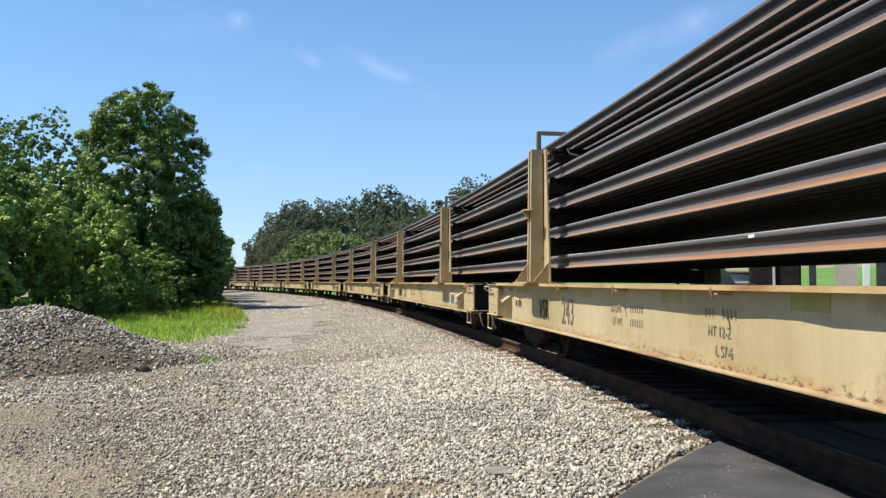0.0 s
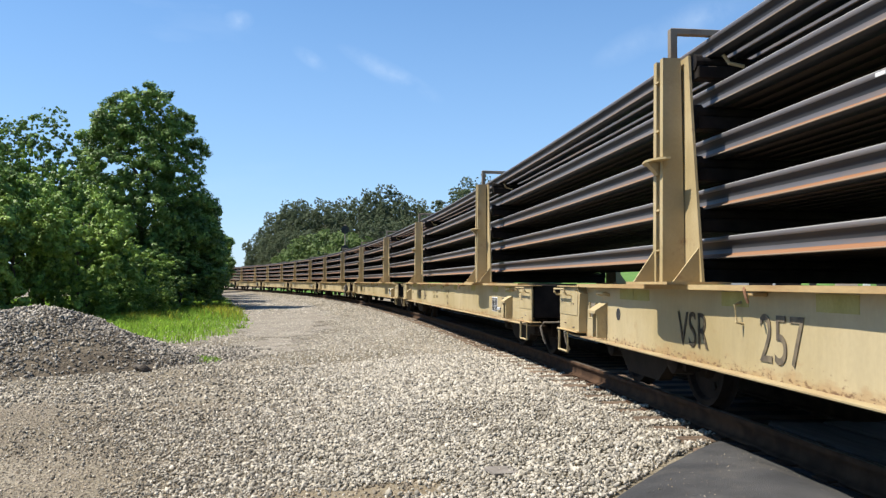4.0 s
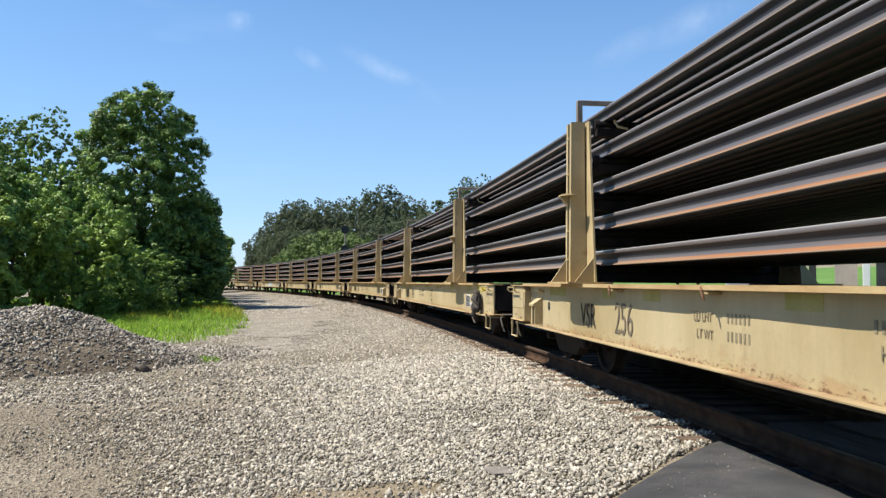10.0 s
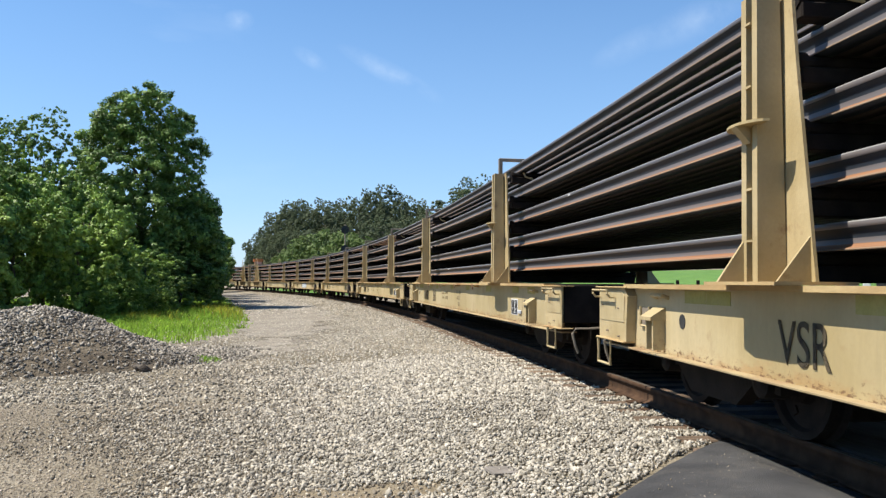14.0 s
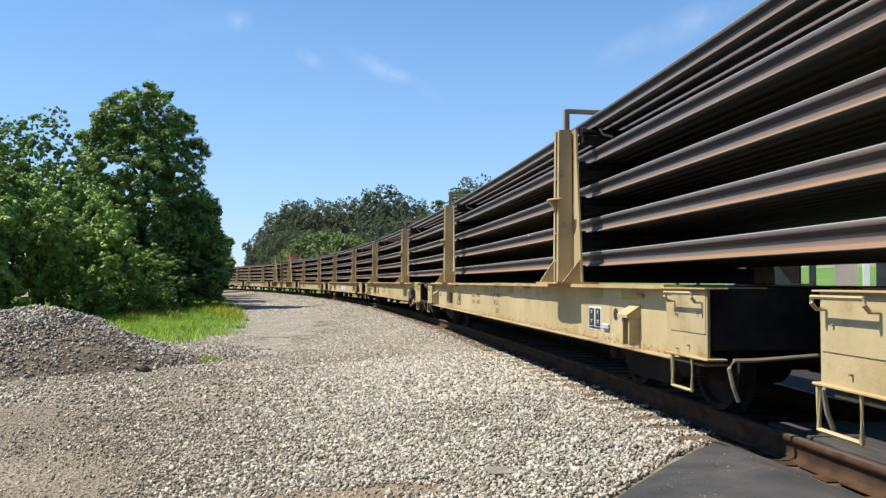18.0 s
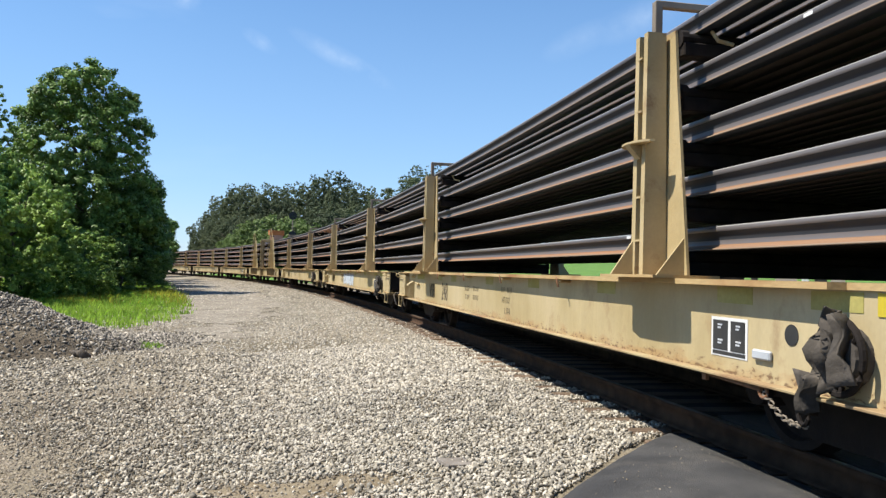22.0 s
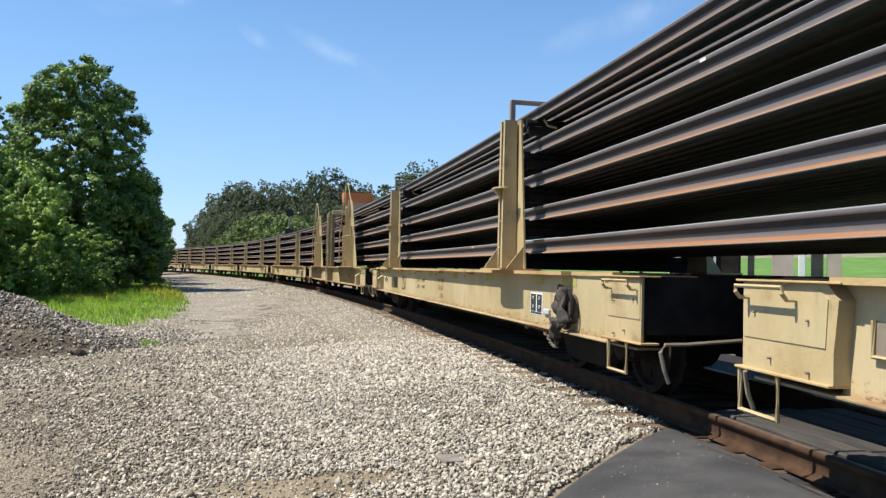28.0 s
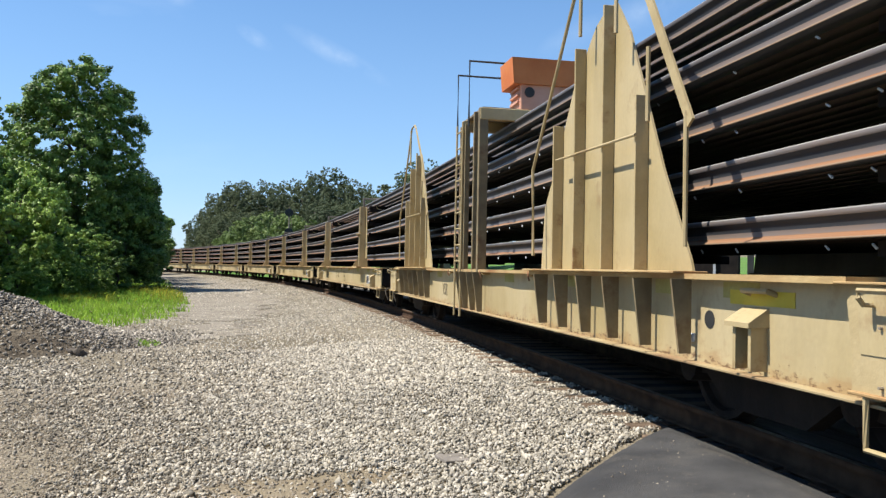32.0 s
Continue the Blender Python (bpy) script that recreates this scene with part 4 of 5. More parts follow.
wood = [(trunk(40 + i, 15, 0.3, 8), crown("crown", 50 + i, 17, 5.6, 1.0, 36000, 0.25, LEAF_C, lumps=46, foot=0.9, reach=(0.5, 0.7), lump=(0.24, 0.36), tufts=44, tuft=(0.1, 0.2), inside=0.12)) for i in range(3)]
young = (trunk(47, 9, 0.2, 8), crown("crown", 57, 10, 4.2, 0.3, 12000, 0.36, LEAF_D, lumps=34, foot=0.9, reach=(0.4, 0.7), lump=(0.25, 0.42), tufts=24, tuft=(0.12, 0.3)))
fr = random.Random(9)
# bearing, distance and height of each tree of the wood: the back row, then the lower edge
for az, dist, ht in [(-7.35, 205, 13.2), (-6.5, 200, 15.8), (-5.95, 195, 18.0), (-5.29, 190, 20.2), (-4.58, 184, 20.0), (-3.82, 178, 19.5), (-3.05, 174, 19.0), (-2.24, 170, 18.5), (-1.39, 166, 18.0), (-0.46, 162, 18.5), (0.57, 158, 19.4), (1.59, 155, 20.0), (2.58, 152, 17.6), (3.4, 150, 16.6), (4.15, 150, 14.6), (5.1, 146, 14.4), (5.6, 140, 13.6), (7.4, 100, 14.0), (8.5, 98, 14.8), (9.26, 100, 13.8), (10.87, 104, 12.9), (13.11, 108, 11.4), (-7.0, 185, 10.7), (-6.3, 175, 11.5), (-5.49, 168, 12.3), (-4.3, 160, 11.8), (-3.09, 150, 11.7), (0.36, 138, 12.2), (1.59, 132, 12.6), (3.03, 128, 11.7), (4.48, 124, 11.7)]:
    k = ht / 17
    kw = max(k, 0.85)
    plant("woodland_tree", "full grey-green woodland tree in the distance", "tree", wood[fr.randrange(3)], *toward(az, dist), (kw * fr.uniform(0.85, 1.1), kw * fr.uniform(0.85, 1.1), k), fr.uniform(0, 360), "woodland behind the railway")
for az, dist, ht in [(-5.49, 150, 7.7), (-4.58, 140, 8.5), (-3.9, 134, 9.8), (-2.28, 126, 10.2), (-1.19, 120, 9.5), (-0.37, 118, 8.7)]:
    k = ht / 10
    plant("young_tree", "lighter green young tree at the wood's edge", "tree", young, *toward(az, dist), (k, k, k), fr.uniform(0, 360), "woodland behind the railway")

# ---------------------------------------------------------------- beyond the track
sx, sy = toward(-1.25, 90)
sig = thing("signal_mast", "black railway signal mast with round target heads", "signal", pose(sx, sy, float(ground_z(sx, sy)), 0, 0, 0))
part("pole", tube(B(), [(0, 0, 0), (0, 0, 8.2)], 0.09, 10), GREYPAINT, sig)
for z in (7.55, 5.35):
    hd = part("signal_head", lathe(B(), [(-0.02, 0.02), (-0.02, 0.46), (0.02, 0.46), (0.02, 0.02)], 24, (0, -0.14, z), "y"), BLACK, sig)
    part("lamp_housing", box(B(), -0.17, 0.17, -0.12, 0.2, z - 0.4, z + 0.4, 0.03), BLACK, hd)
    part("hood", lathe(B(), [(-0.5, 0.13), (-0.16, 0.13)], 16, (0, 0, z), "y"), BLACK, hd)
part("ladder", tube(B(), [(0.25, 0.2, 0), (0.25, 0.2, 7.8)], 0.03, 6), GREYPAINT, sig)


def shed_post(parent, x, mat):
    part("post", box(B(), x - 0.09, x + 0.09, -0.09, 0.09, 0, 3.0, 0.01), mat, parent)


hx, hy = toward(31.6, 24)
hut = thing("open_shed", "open-fronted shed with dark posts and a brown wall beyond the track", "shed", pose(hx, hy, float(ground_z(hx, hy)) - 0.1, 0, 0, -31))
for x in (-1.4, -0.85, -0.2):
    shed_post(hut, x, BLACK)
part("wall", box(B(), 0.35, 0.9, -0.06, 0.06, 0, 3.0), TAN, hut)
part("white_post", box(B(), 1.02, 1.2, -0.16, -0.02, 0, 3.0, 0.01), WHITE, hut)
part("post", box(B(), 1.35, 1.65, -0.1, 0.1, 0, 3.0, 0.01), BLACK, hut)
part("wall", box(B(), 1.75, 2.1, -0.06, 0.06, 0, 3.0), TAN, hut)
part("roof", prism(B(), [(-3.2, 3.0), (-3.2, 3.15), (-0.5, 3.75), (2.3, 3.15), (2.3, 3.0)], "y", 0.1, 3.5), GREYPAINT, hut)
part("rail", box(B(), -1.4, -0.2, -0.04, 0.04, 1.55, 1.62), BLACK, hut)
bxx, bxy = toward(26.8, 22)
tank = thing("pale_cabin", "pale grey metal cabin standing on the grass", "cabin", pose(bxx, bxy, float(ground_z(bxx, bxy)) - 0.1, 0, 0, -27))
part("body", box(B(), -0.42, 0.38, -0.5, 0.9, 0.0, 2.0, 0.03), GREYBOX, tank)
part("roof", box(B(), -0.48, 0.44, -0.56, 0.96, 2.0, 2.07, 0.02), GREYPAINT, tank)
dxx, dxy = toward(28.4, 21.5)
dk = thing("dark_trailer", "dark machine trailer parked beside the cabin", "trailer", pose(dxx, dxy, float(ground_z(dxx, dxy)), 0, 0, -28))
part("body", box(B(), -0.45, 0.75, -0.4, 0.9, 0.5, 2.3, 0.05), STEEL_DARK, dk)
for x in (-0.3, 0.5):
    part("wheel", lathe(B(), [(-0.1, 0.1), (-0.1, 0.33), (0.1, 0.33), (0.1, 0.1)], 18, (x, -0.5, 0.36), "y"), RUBBER, dk)
part("post", box(B(), 0.1, 0.16, -0.46, -0.4, 0.5, 2.5), GREYBOX, dk)
for az, dist in ((22.6, 27), (24.0, 26)):
    x, y = toward(az, dist)
    tr = thing("garden_tractor", "small dark-green tractor parked on the grass", "tractor", pose(x, y, float(ground_z(x, y)), 0, 0, -20), "parked machines")
    part("hood", box(B(), -0.2, 0.2, -0.7, 0.1, 0.5, 1.1, 0.08), STEEL_DARK, tr)
    part("seat", box(B(), -0.2, 0.2, 0.35, 0.7, 0.7, 0.8, 0.03), BLACK, tr)
    part("canopy_post", box(B(), -0.05, 0.05, 0.6, 0.7, 0.5, 1.75, 0.01), STEEL_DARK, tr)
    for wx in (-0.42, 0.42):
        for wy, wr in ((-0.45, 0.28), (0.5, 0.5)):
            part("wheel", lathe(B(), [(-0.1, 0.08), (-0.1, wr), (0.1, wr), (0.1, 0.08)], 20, (wx, wy, wr), "x"), RUBBER, tr)
# ---------------------------------------------------------------- the train
SIDE = -1.337                    # face of the side sill's web, on the lane's side
TIERS = [DECK + z for z in (0.215, 0.645, 1.08, 1.52, 1.955)]


def on_side(y, z, out=0.0):
    """Pose for writing on the lane side of a car: reads from the far end to the near end."""
    return Matrix(((0, 0, -1, SIDE - 0.006 - out), (-1, 0, 0, y), (0, 1, 0, z), (0, 0, 0, 1)))


def side_sills(car):
    for sx in (-1, 1):
        sill = part("side_sill", box(B(), sx * 1.337, sx * 1.31, REAR + 0.6, FRONT - 0.8, 0.51, 1.08), PAINT_SILL, car)
        bm = B()
        g = random.Random(3)
        n = 44
        ys_ = [REAR + 0.72 + (FRONT - REAR - 1.58) * i / n for i in range(n + 1)]
        rim = [(sx * (1.462 + g.uniform(-0.006, 0.004) - (0.012 if i in (9, 18, 19, 27, 33) else 0)), y) for i, y in enumerate(ys_)]
        prism(bm, rim + [(sx * 1.2, ys_[-1]), (sx * 1.2, ys_[0])], "z", 1.08, 1.118)
        part("top_flange", bm, RUST_EDGE, sill)
        part("bottom_flange", box(B(), sx * 1.42, sx * 1.2, REAR + 0.1, FRONT - 0.1, 0.492, 0.51, 0.004), RUST_SILL, sill)
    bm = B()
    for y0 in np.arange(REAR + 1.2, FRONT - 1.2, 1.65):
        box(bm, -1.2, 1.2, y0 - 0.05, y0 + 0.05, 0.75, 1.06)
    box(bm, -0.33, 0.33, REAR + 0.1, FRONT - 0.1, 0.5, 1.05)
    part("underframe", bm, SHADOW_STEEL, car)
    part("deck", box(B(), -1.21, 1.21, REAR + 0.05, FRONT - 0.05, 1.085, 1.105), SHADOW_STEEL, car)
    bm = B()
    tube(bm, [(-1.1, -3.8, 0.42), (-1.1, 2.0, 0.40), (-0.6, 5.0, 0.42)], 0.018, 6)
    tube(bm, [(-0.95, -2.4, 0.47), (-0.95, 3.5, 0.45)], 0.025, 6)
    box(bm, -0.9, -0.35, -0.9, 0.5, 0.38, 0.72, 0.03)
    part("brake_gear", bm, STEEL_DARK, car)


def end_box(car, end):
    """Proud end panels, grab irons, steps, coupler and lever of one end; end = -1 near, 1 far."""
    ye = REAR if end < 0 else FRONT
    ln = 0.7 if end < 0 else 0.86

    def Y(d):                    # d metres in from the end
        return ye - end * d
    sill = part("end_sill", box(B(), -1.39, 1.39, min(Y(0.02), Y(0.14)), max(Y(0.02), Y(0.14)), 0.62, 1.1, 0.01), STEEL_DARK, car)
    part("buffer_block", box(B(), -0.32, 0.32, min(Y(-0.06), Y(0.1)), max(Y(-0.06), Y(0.1)), 0.6, 1.08, 0.02), STEEL_DARK, sill)
    for sx in (-1, 1):
        bm = B()
        prism(bm, [(Y(0), 0.56), (Y(0), 1.08), (Y(0.3), 1.08), (Y(0.3), 0.56)], "x", sx * 1.413, sx * 1.435)
        prism(bm, [(Y(0.3), 0.56), (Y(0.3), 1.08), (Y(ln - 0.05), 1.08), (Y(ln + 0.04), 1.0), (Y(ln), 0.72), (Y(ln), 0.56)], "x", sx * 1.30, sx * 1.435)
        p = part("end_panel", bm, PAINT_WORN, car)
        part("hatch_plate", prism(B(), [(Y(0.02), 0.745), (Y(0.02), 1.06), (Y(ln - 0.12), 1.06), (Y(ln - 0.04), 1.0), (Y(ln - 0.06), 0.745)], "x", sx * 1.434, sx * 1.441), PAINT, p)
        part("bottom_ledge", box(B(), sx * 1.30, sx * 1.465, min(Y(-0.05), Y(ln)), max(Y(-0.05), Y(ln)), 0.545, 0.562, 0.004), RUST_EDGE, p)
        part("top_ledge", box(B(), sx * 1.28, sx * 1.472, min(Y(-0.03), Y(ln + 0.1)), max(Y(-0.03), Y(ln + 0.1)), 1.081, 1.094, 0.003), RUST_EDGE, p)
        h0, h1 = Y(0.07), Y(0.55)
        x0, x1 = sx * 1.45, sx * 1.53
        part("grab_iron", tube(B(), [(x0, h0, 0.985), (x1 - sx * 0.03, h0, 0.985), (x1, h0, 1.02), (x1, h0, 1.055), (x1, h1, 1.055), (x1, h1, 1.02), (x1 - sx * 0.03, h1, 0.985), (x0, h1, 0.985)], 0.013, 6), PAINT_WORN, p)
        s0, s1 = (Y(0.25), Y(0.6)) if end < 0 else (Y(-0.02), Y(0.38))
        part("step", tube(B(), [(sx * 1.44, s0, 0.56), (sx * 1.44, s0, 0.29), (sx * 1.44, s1, 0.29), (sx * 1.44, s1, 0.56)], 0.017, 6), PAINT_WORN, p)
        for d, z in ((0.14, 0.9), (ln - 0.2, 0.88), (0.3, 0.64), (ln - 0.2, 0.6)):
            part("bolt", lathe(B(), [(sx * 1.435, 0.009), (sx * 1.458, 0.008)], 6, (0, Y(d), z), "x"), GREYPAINT, p)
    c = part("coupler", box(B(), -0.11, 0.11, min(Y(0.2), Y(-0.42)), max(Y(0.2), Y(-0.42)), 0.74, 0.94, 0.03), STEEL_DARK, car)
    part("knuckle", prism(B(), [(-0.17, Y(-0.38)), (-0.2, Y(-0.62)), (0.02, Y(-0.66)), (0.05, Y(-0.5)), (0.18, Y(-0.55)), (0.2, Y(-0.38))], "z", 0.7, 0.98), STEEL_DARK, c)
    part("air_hose", tube(B(), [(-0.3, Y(0.0), 0.7), (-0.33, Y(-0.2), 0.5), (-0.3, Y(-0.4), 0.36), (-0.2, Y(-0.58), 0.36)], 0.028, 7), RUBBER, c)
    part("cut_lever", tube(B(), [(-0.1, Y(-0.12), 0.8), (-0.5, Y(-0.12), 0.6), (-1.1, Y(-0.12), 0.56), (-1.3, Y(-0.14), 0.56), (-1.34, Y(-0.14), 0.5), (-1.31, Y(-0.15), 0.36), (-1.27, Y(-0.15), 0.26)], 0.016, 6),
         GREYPAINT, c, "pale bent lever rod")
    return sill


def truck(car, y):
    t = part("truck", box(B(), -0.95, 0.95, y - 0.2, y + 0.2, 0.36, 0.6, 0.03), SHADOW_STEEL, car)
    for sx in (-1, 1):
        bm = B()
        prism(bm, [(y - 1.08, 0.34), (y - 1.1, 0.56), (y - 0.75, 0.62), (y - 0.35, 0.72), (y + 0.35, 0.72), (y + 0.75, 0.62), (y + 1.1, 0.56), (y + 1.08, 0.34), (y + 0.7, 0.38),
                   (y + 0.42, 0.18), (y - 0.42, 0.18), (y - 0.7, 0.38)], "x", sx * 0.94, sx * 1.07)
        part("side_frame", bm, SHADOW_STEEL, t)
        for k in (-1, 1):
            part("axle_cap", lathe(B(), [(sx * 0.94, 0.13), (sx * 1.12, 0.12), (sx * 1.14, 0.06)], 12, (0, y + k * 0.89, 0.42), "x"), STEEL_DARK, t)
        bm = B()
        for d in (-0.18, 0.0, 0.18):
            lathe(bm, [(0.24, 0.07), (0.46, 0.07)], 10, (sx * 1.0, y + d, 0), "z")
        part("springs", bm, STEEL_DARK, t)
    for k in (-1, 1):
        bm = B()
        lathe(bm, [(-0.95, 0.07), (0.95, 0.07)], 12, (0, 0, 0), "x")
        for sx in (-1, 1):
            lathe(bm, [(sx * 0.69, 0.08), (sx * 0.69, 0.45), (sx * 0.715, 0.43), (sx * 0.725, 0.42), (sx * 0.82, 0.415), (sx * 0.82, 0.36), (sx * 0.775, 0.34), (sx * 0.775, 0.17),
                       (sx * 0.84, 0.15), (sx * 0.84, 0.08)], 28, (0, 0, 0), "x")
            for j in range(3):
                a = j * 2.094
                box(bm, sx * 0.772, sx * 0.79, 0.26 * math.cos(a) - 0.03, 0.26 * math.cos(a) + 0.03, 0.26 * math.sin(a) - 0.03, 0.26 * math.sin(a) + 0.03)
        w = part("wheelset", bm, STEEL_DARK, t, m=pose(0, y + k * 0.89, 0.42), smooth=False)
        w["turns"] = 1
    return t


def stanchion(car, y, sx):
    """Rack post: two side plates on edge, an inner plate, gussets, a foot and a hooked ledge."""
    a, z0, z1 = sx, DECK, DECK + 1.92

    def X(d):                    # d metres in from the car's edge
        return sx * (1.462 - d)
    bm = B()
    for yy in (y - 0.017, y - 0.162):
        prism(bm, [(X(0), z0), (X(0.015), z1), (X(0.17), z1), (X(0.2), z0)], "y", yy - 0.033, yy + 0.033)
    st = part("stanchion", bm, PAINT_WORN, car)
    part("inner_plate", prism(B(), [(y + 0.03, z0), (y + 0.03, z1), (y - 0.28, z1), (y - 0.33, z1 - 0.5), (y - 0.52, z0)], "x", X(0.20), X(0.222)), PAINT_WORN, st)
    web = part("web", box(B(), min(X(0.14), X(0.17)), max(X(0.14), X(0.17)), y - 0.129, y - 0.05, z0, z1 - 0.26), PAINT_WORN, st)
    for z in (0.28, 0.62, 1.3, 1.72):
        part("tie_bar", box(B(), min(X(0.0), X(0.05)), max(X(0.0), X(0.05)), y - 0.129, y - 0.05, z0 + z, z0 + z + 0.015), PAINT_WORN, st)
    part("gusset", prism(B(), [(X(0.004), z0 + 0.02), (X(0.004), z0 + 0.29), (X(-0.18), z0 + 0.02)], "y", y - 0.012, y + 0.012), PAINT_WORN, st)
    part("gusset", prism(B(), [(X(-0.02), z0 + 0.02), (X(0.20), z0 + 0.3), (X(0.20), z0 + 0.02)], "y", y - 0.47, y - 0.45), PAINT_WORN, st)
    part("foot_plate", prism(B(), [(X(-0.17), y - 0.71), (X(-0.19), y - 0.3), (X(-0.19), y + 0.1), (X(-0.16), y + 0.25), (X(0.35), y + 0.25), (X(0.35), y - 0.71)], "z", z0 - 0.001, z0 + 0.02), RUST_EDGE, st)
    arc_ = [(X(0.03) - sx * -0.0 + sx * 0.13 * math.sin(math.pi * k / 10), y - 0.078 + 0.235 * math.cos(math.pi * k / 10)) for k in range(11)]
    led = part("ledge", prism(B(), arc_, "z", z0 + 1.04, z0 + 1.058), PAINT_WORN, st)
    part("ledge_rib", prism(B(), [(X(0.0), z0 + 1.04), (X(-0.1), z0 + 1.04), (X(0.0), z0 + 0.93)], "y", y - 0.12, y - 0.04), PAINT_WORN, led)
    part("end_post", box(B(), min(X(0.11), X(0.175)), max(X(0.11), X(0.175)), y - 0.121, y - 0.058, z1 - 0.25, z0 + 2.2, 0.006), GREYPAINT, st)
    return st


def rack(car, y):
    """One row of the load rack: both posts, the roller beams under each tier, and the bar over the load."""
    for sx in (-1, 1):
        stanchion(car, y, sx)
    for i, z in enumerate(TIERS):
        b = part("roller_beam", box(B(), -1.14, 1.14, y - 0.2, y - 0.06, z - 0.2, z - 0.09, 0.01), STEEL_DARK, car)
        part("roller", lathe(B(), [(-1.08, 0.045), (1.08, 0.045)], 12, (0, y - 0.13, z - 0.046), "x"), STEEL_DARK, b)
        for k in (-1.12, 1.12):
            part("roller_cap", lathe(B(), [(k - 0.03, 0.07), (k + 0.03, 0.07)], 10, (0, y - 0.13, z - 0.05), "x"), STEEL_DARK, b)
    t = part("top_bar", box(B(), -1.345, 1.345, y - 0.12, y - 0.059, DECK + 2.15, DECK + 2.206, 0.006), GREYPAINT, car)
    part("hook", tube(B(), [(-0.95, y - 0.28, TIERS[4] - 0.02), (-0.92, y - 0.32, TIERS[4] - 0.1), (-0.8, y - 0.34, TIERS[4] - 0.13)], 0.016, 6), PAINT_WORN, t)


def side_details(car, plain=False):
    """Brackets, lift holes, yellow reflector patches, data board and stencilled lines on the lane side."""
    for y in (ST_N - 2.45, ST_F + 1.72):
        bm = B()
        prism(bm, [(SIDE, 0.92), (SIDE - 0.14, 0.83), (SIDE - 0.14, 0.80), (SIDE, 0.80)], "y", y - 0.06, y + 0.2)
        br = part("jack_bracket", bm, PAINT_WORN, car)
        for d in (-0.04, 0.12):
            part("bracket_leg", box(B(), SIDE - 0.11, SIDE, y + d, y + d + 0.03, 0.54, 0.81), PAINT_WORN, br)
        part("handle", tube(B(), [(SIDE, y - 0.13, 1.0), (SIDE - 0.06, y - 0.13, 1.02), (SIDE - 0.06, y + 0.13, 1.02), (SIDE, y + 0.13, 1.0)], 0.018, 6), PAINT_WORN, br)
    # flat black discs: the shade inside the lifting holes is put on as colour
    for y in (ST_N - 1.85, ST_F + 1.3):
        part("lift_hole", lathe(B(), [(SIDE - 0.004, 0.062), (SIDE + 0.01, 0.058)], 20, (0, y, 0.81), "x"), BLACK, car, "round dark lifting hole")
    hold = part("card_holder", box(B(), SIDE - 0.012, SIDE, FRONT - 1.26, FRONT - 1.06, 0.74, 0.90), GREYPAINT, car, "empty card holder")
    part("holder_frame", tube(B(), [(SIDE - 0.02, FRONT - 1.27, 0.91), (SIDE - 0.02, FRONT - 1.27, 0.73), (SIDE - 0.02, FRONT - 1.05, 0.73), (SIDE - 0.02, FRONT - 1.05, 0.91)], 0.014, 6), PAINT_WORN, hold)
    part("radio_tag", box(B(), SIDE - 0.03, SIDE, ST_N - 1.68, ST_N - 1.5, 0.64, 0.70, 0.01), GREYBOX, car, "small grey radio tag")
    # olive instead of yellow: the lip's shade is put into these patches
    for y in (-6.3, -5.35, -3.3, -1.2, 0.8, 3.2, 4.4, 6.25, 6.66):
        part("reflector", box(B(), SIDE - 0.003, SIDE, y - 0.2, y + 0.2, 0.965, 1.07), YELLOW, car, "olive-yellow reflective patch with shade put into its colour")
    for y in (-2.35, -0.2, 1.9, 4.0):
        cl = part("tie_cleat", box(B(), SIDE - 0.11, SIDE, y - 0.06, y + 0.05, 1.045, 1.072, 0.006), RUST_EDGE, car, "small pale cleat under the deck's lip")
        part("bent_rod", tube(B(), [(SIDE - 0.12, y + 0.03, 1.1), (SIDE - 0.133, y, 1.075), (SIDE - 0.13, y - 0.02, 1.03), (SIDE - 0.12, y - 0.025, 1.0)], 0.01, 6), RUST_ROD, cl)
    if plain:
        return
    y0, y1 = ST_N - 1.0, ST_N - 1.42
    bd = part("data_board", box(B(), SIDE - 0.004, SIDE, y1, y0, 0.615, 0.87), WHITE, car, "white-framed black data board")
    for ya, yb in ((y0 - 0.025, y0 - 0.20), (y0 - 0.235, y1 + 0.025)):
        pn = part("panel", box(B(), SIDE - 0.007, SIDE - 0.003, yb, ya, 0.655, 0.85), BLACK, bd)
        for z, l in ((0.815, 0.05), (0.795, 0.035), (0.715, 0.06), (0.695, 0.045)):
            part("writing", box(B(), SIDE - 0.009, SIDE - 0.006, ya - 0.06 - l, ya - 0.06, z, z + 0.011), GREYBOX, pn)
    part("writing", box(B(), SIDE - 0.006, SIDE - 0.003, y1 + 0.02, y0 - 0.02, 0.625, 0.648), BLACK, bd)
    for text, y, z, s, mt in (("HT 12-2", ST_F - 5.5, 0.74, 0.115, STENCIL_PALE), ("L 57-6", ST_F - 5.62, 0.60, 0.115, STENCIL_PALE), ("LD LMT", ST_F - 3.3, 0.84, 0.105, STENCIL_PALE), ("LT WT", ST_F - 3.35, 0.71, 0.105, STENCIL_PALE)):
        words("stencil", text, s, mt, car, on_side(y, z), 0.9)
    bm = B()
    for y, z, w in ((ST_F - 3.85, 0.84, 0.4), (ST_F - 3.85, 0.71, 0.36), (ST_F - 5.45, 0.87, 0.2), (ST_F - 5.73, 0.87, 0.26)):
        for k in range(int(w / 0.06)):
            yy = y - k * 0.06
            box(bm, SIDE - 0.0035, SIDE - 0.002, yy - 0.026, yy, z + 0.005, z + 0.075)
    tagged(part("faded_writing", bm, STENCIL_PALE, car), kind="stuff")


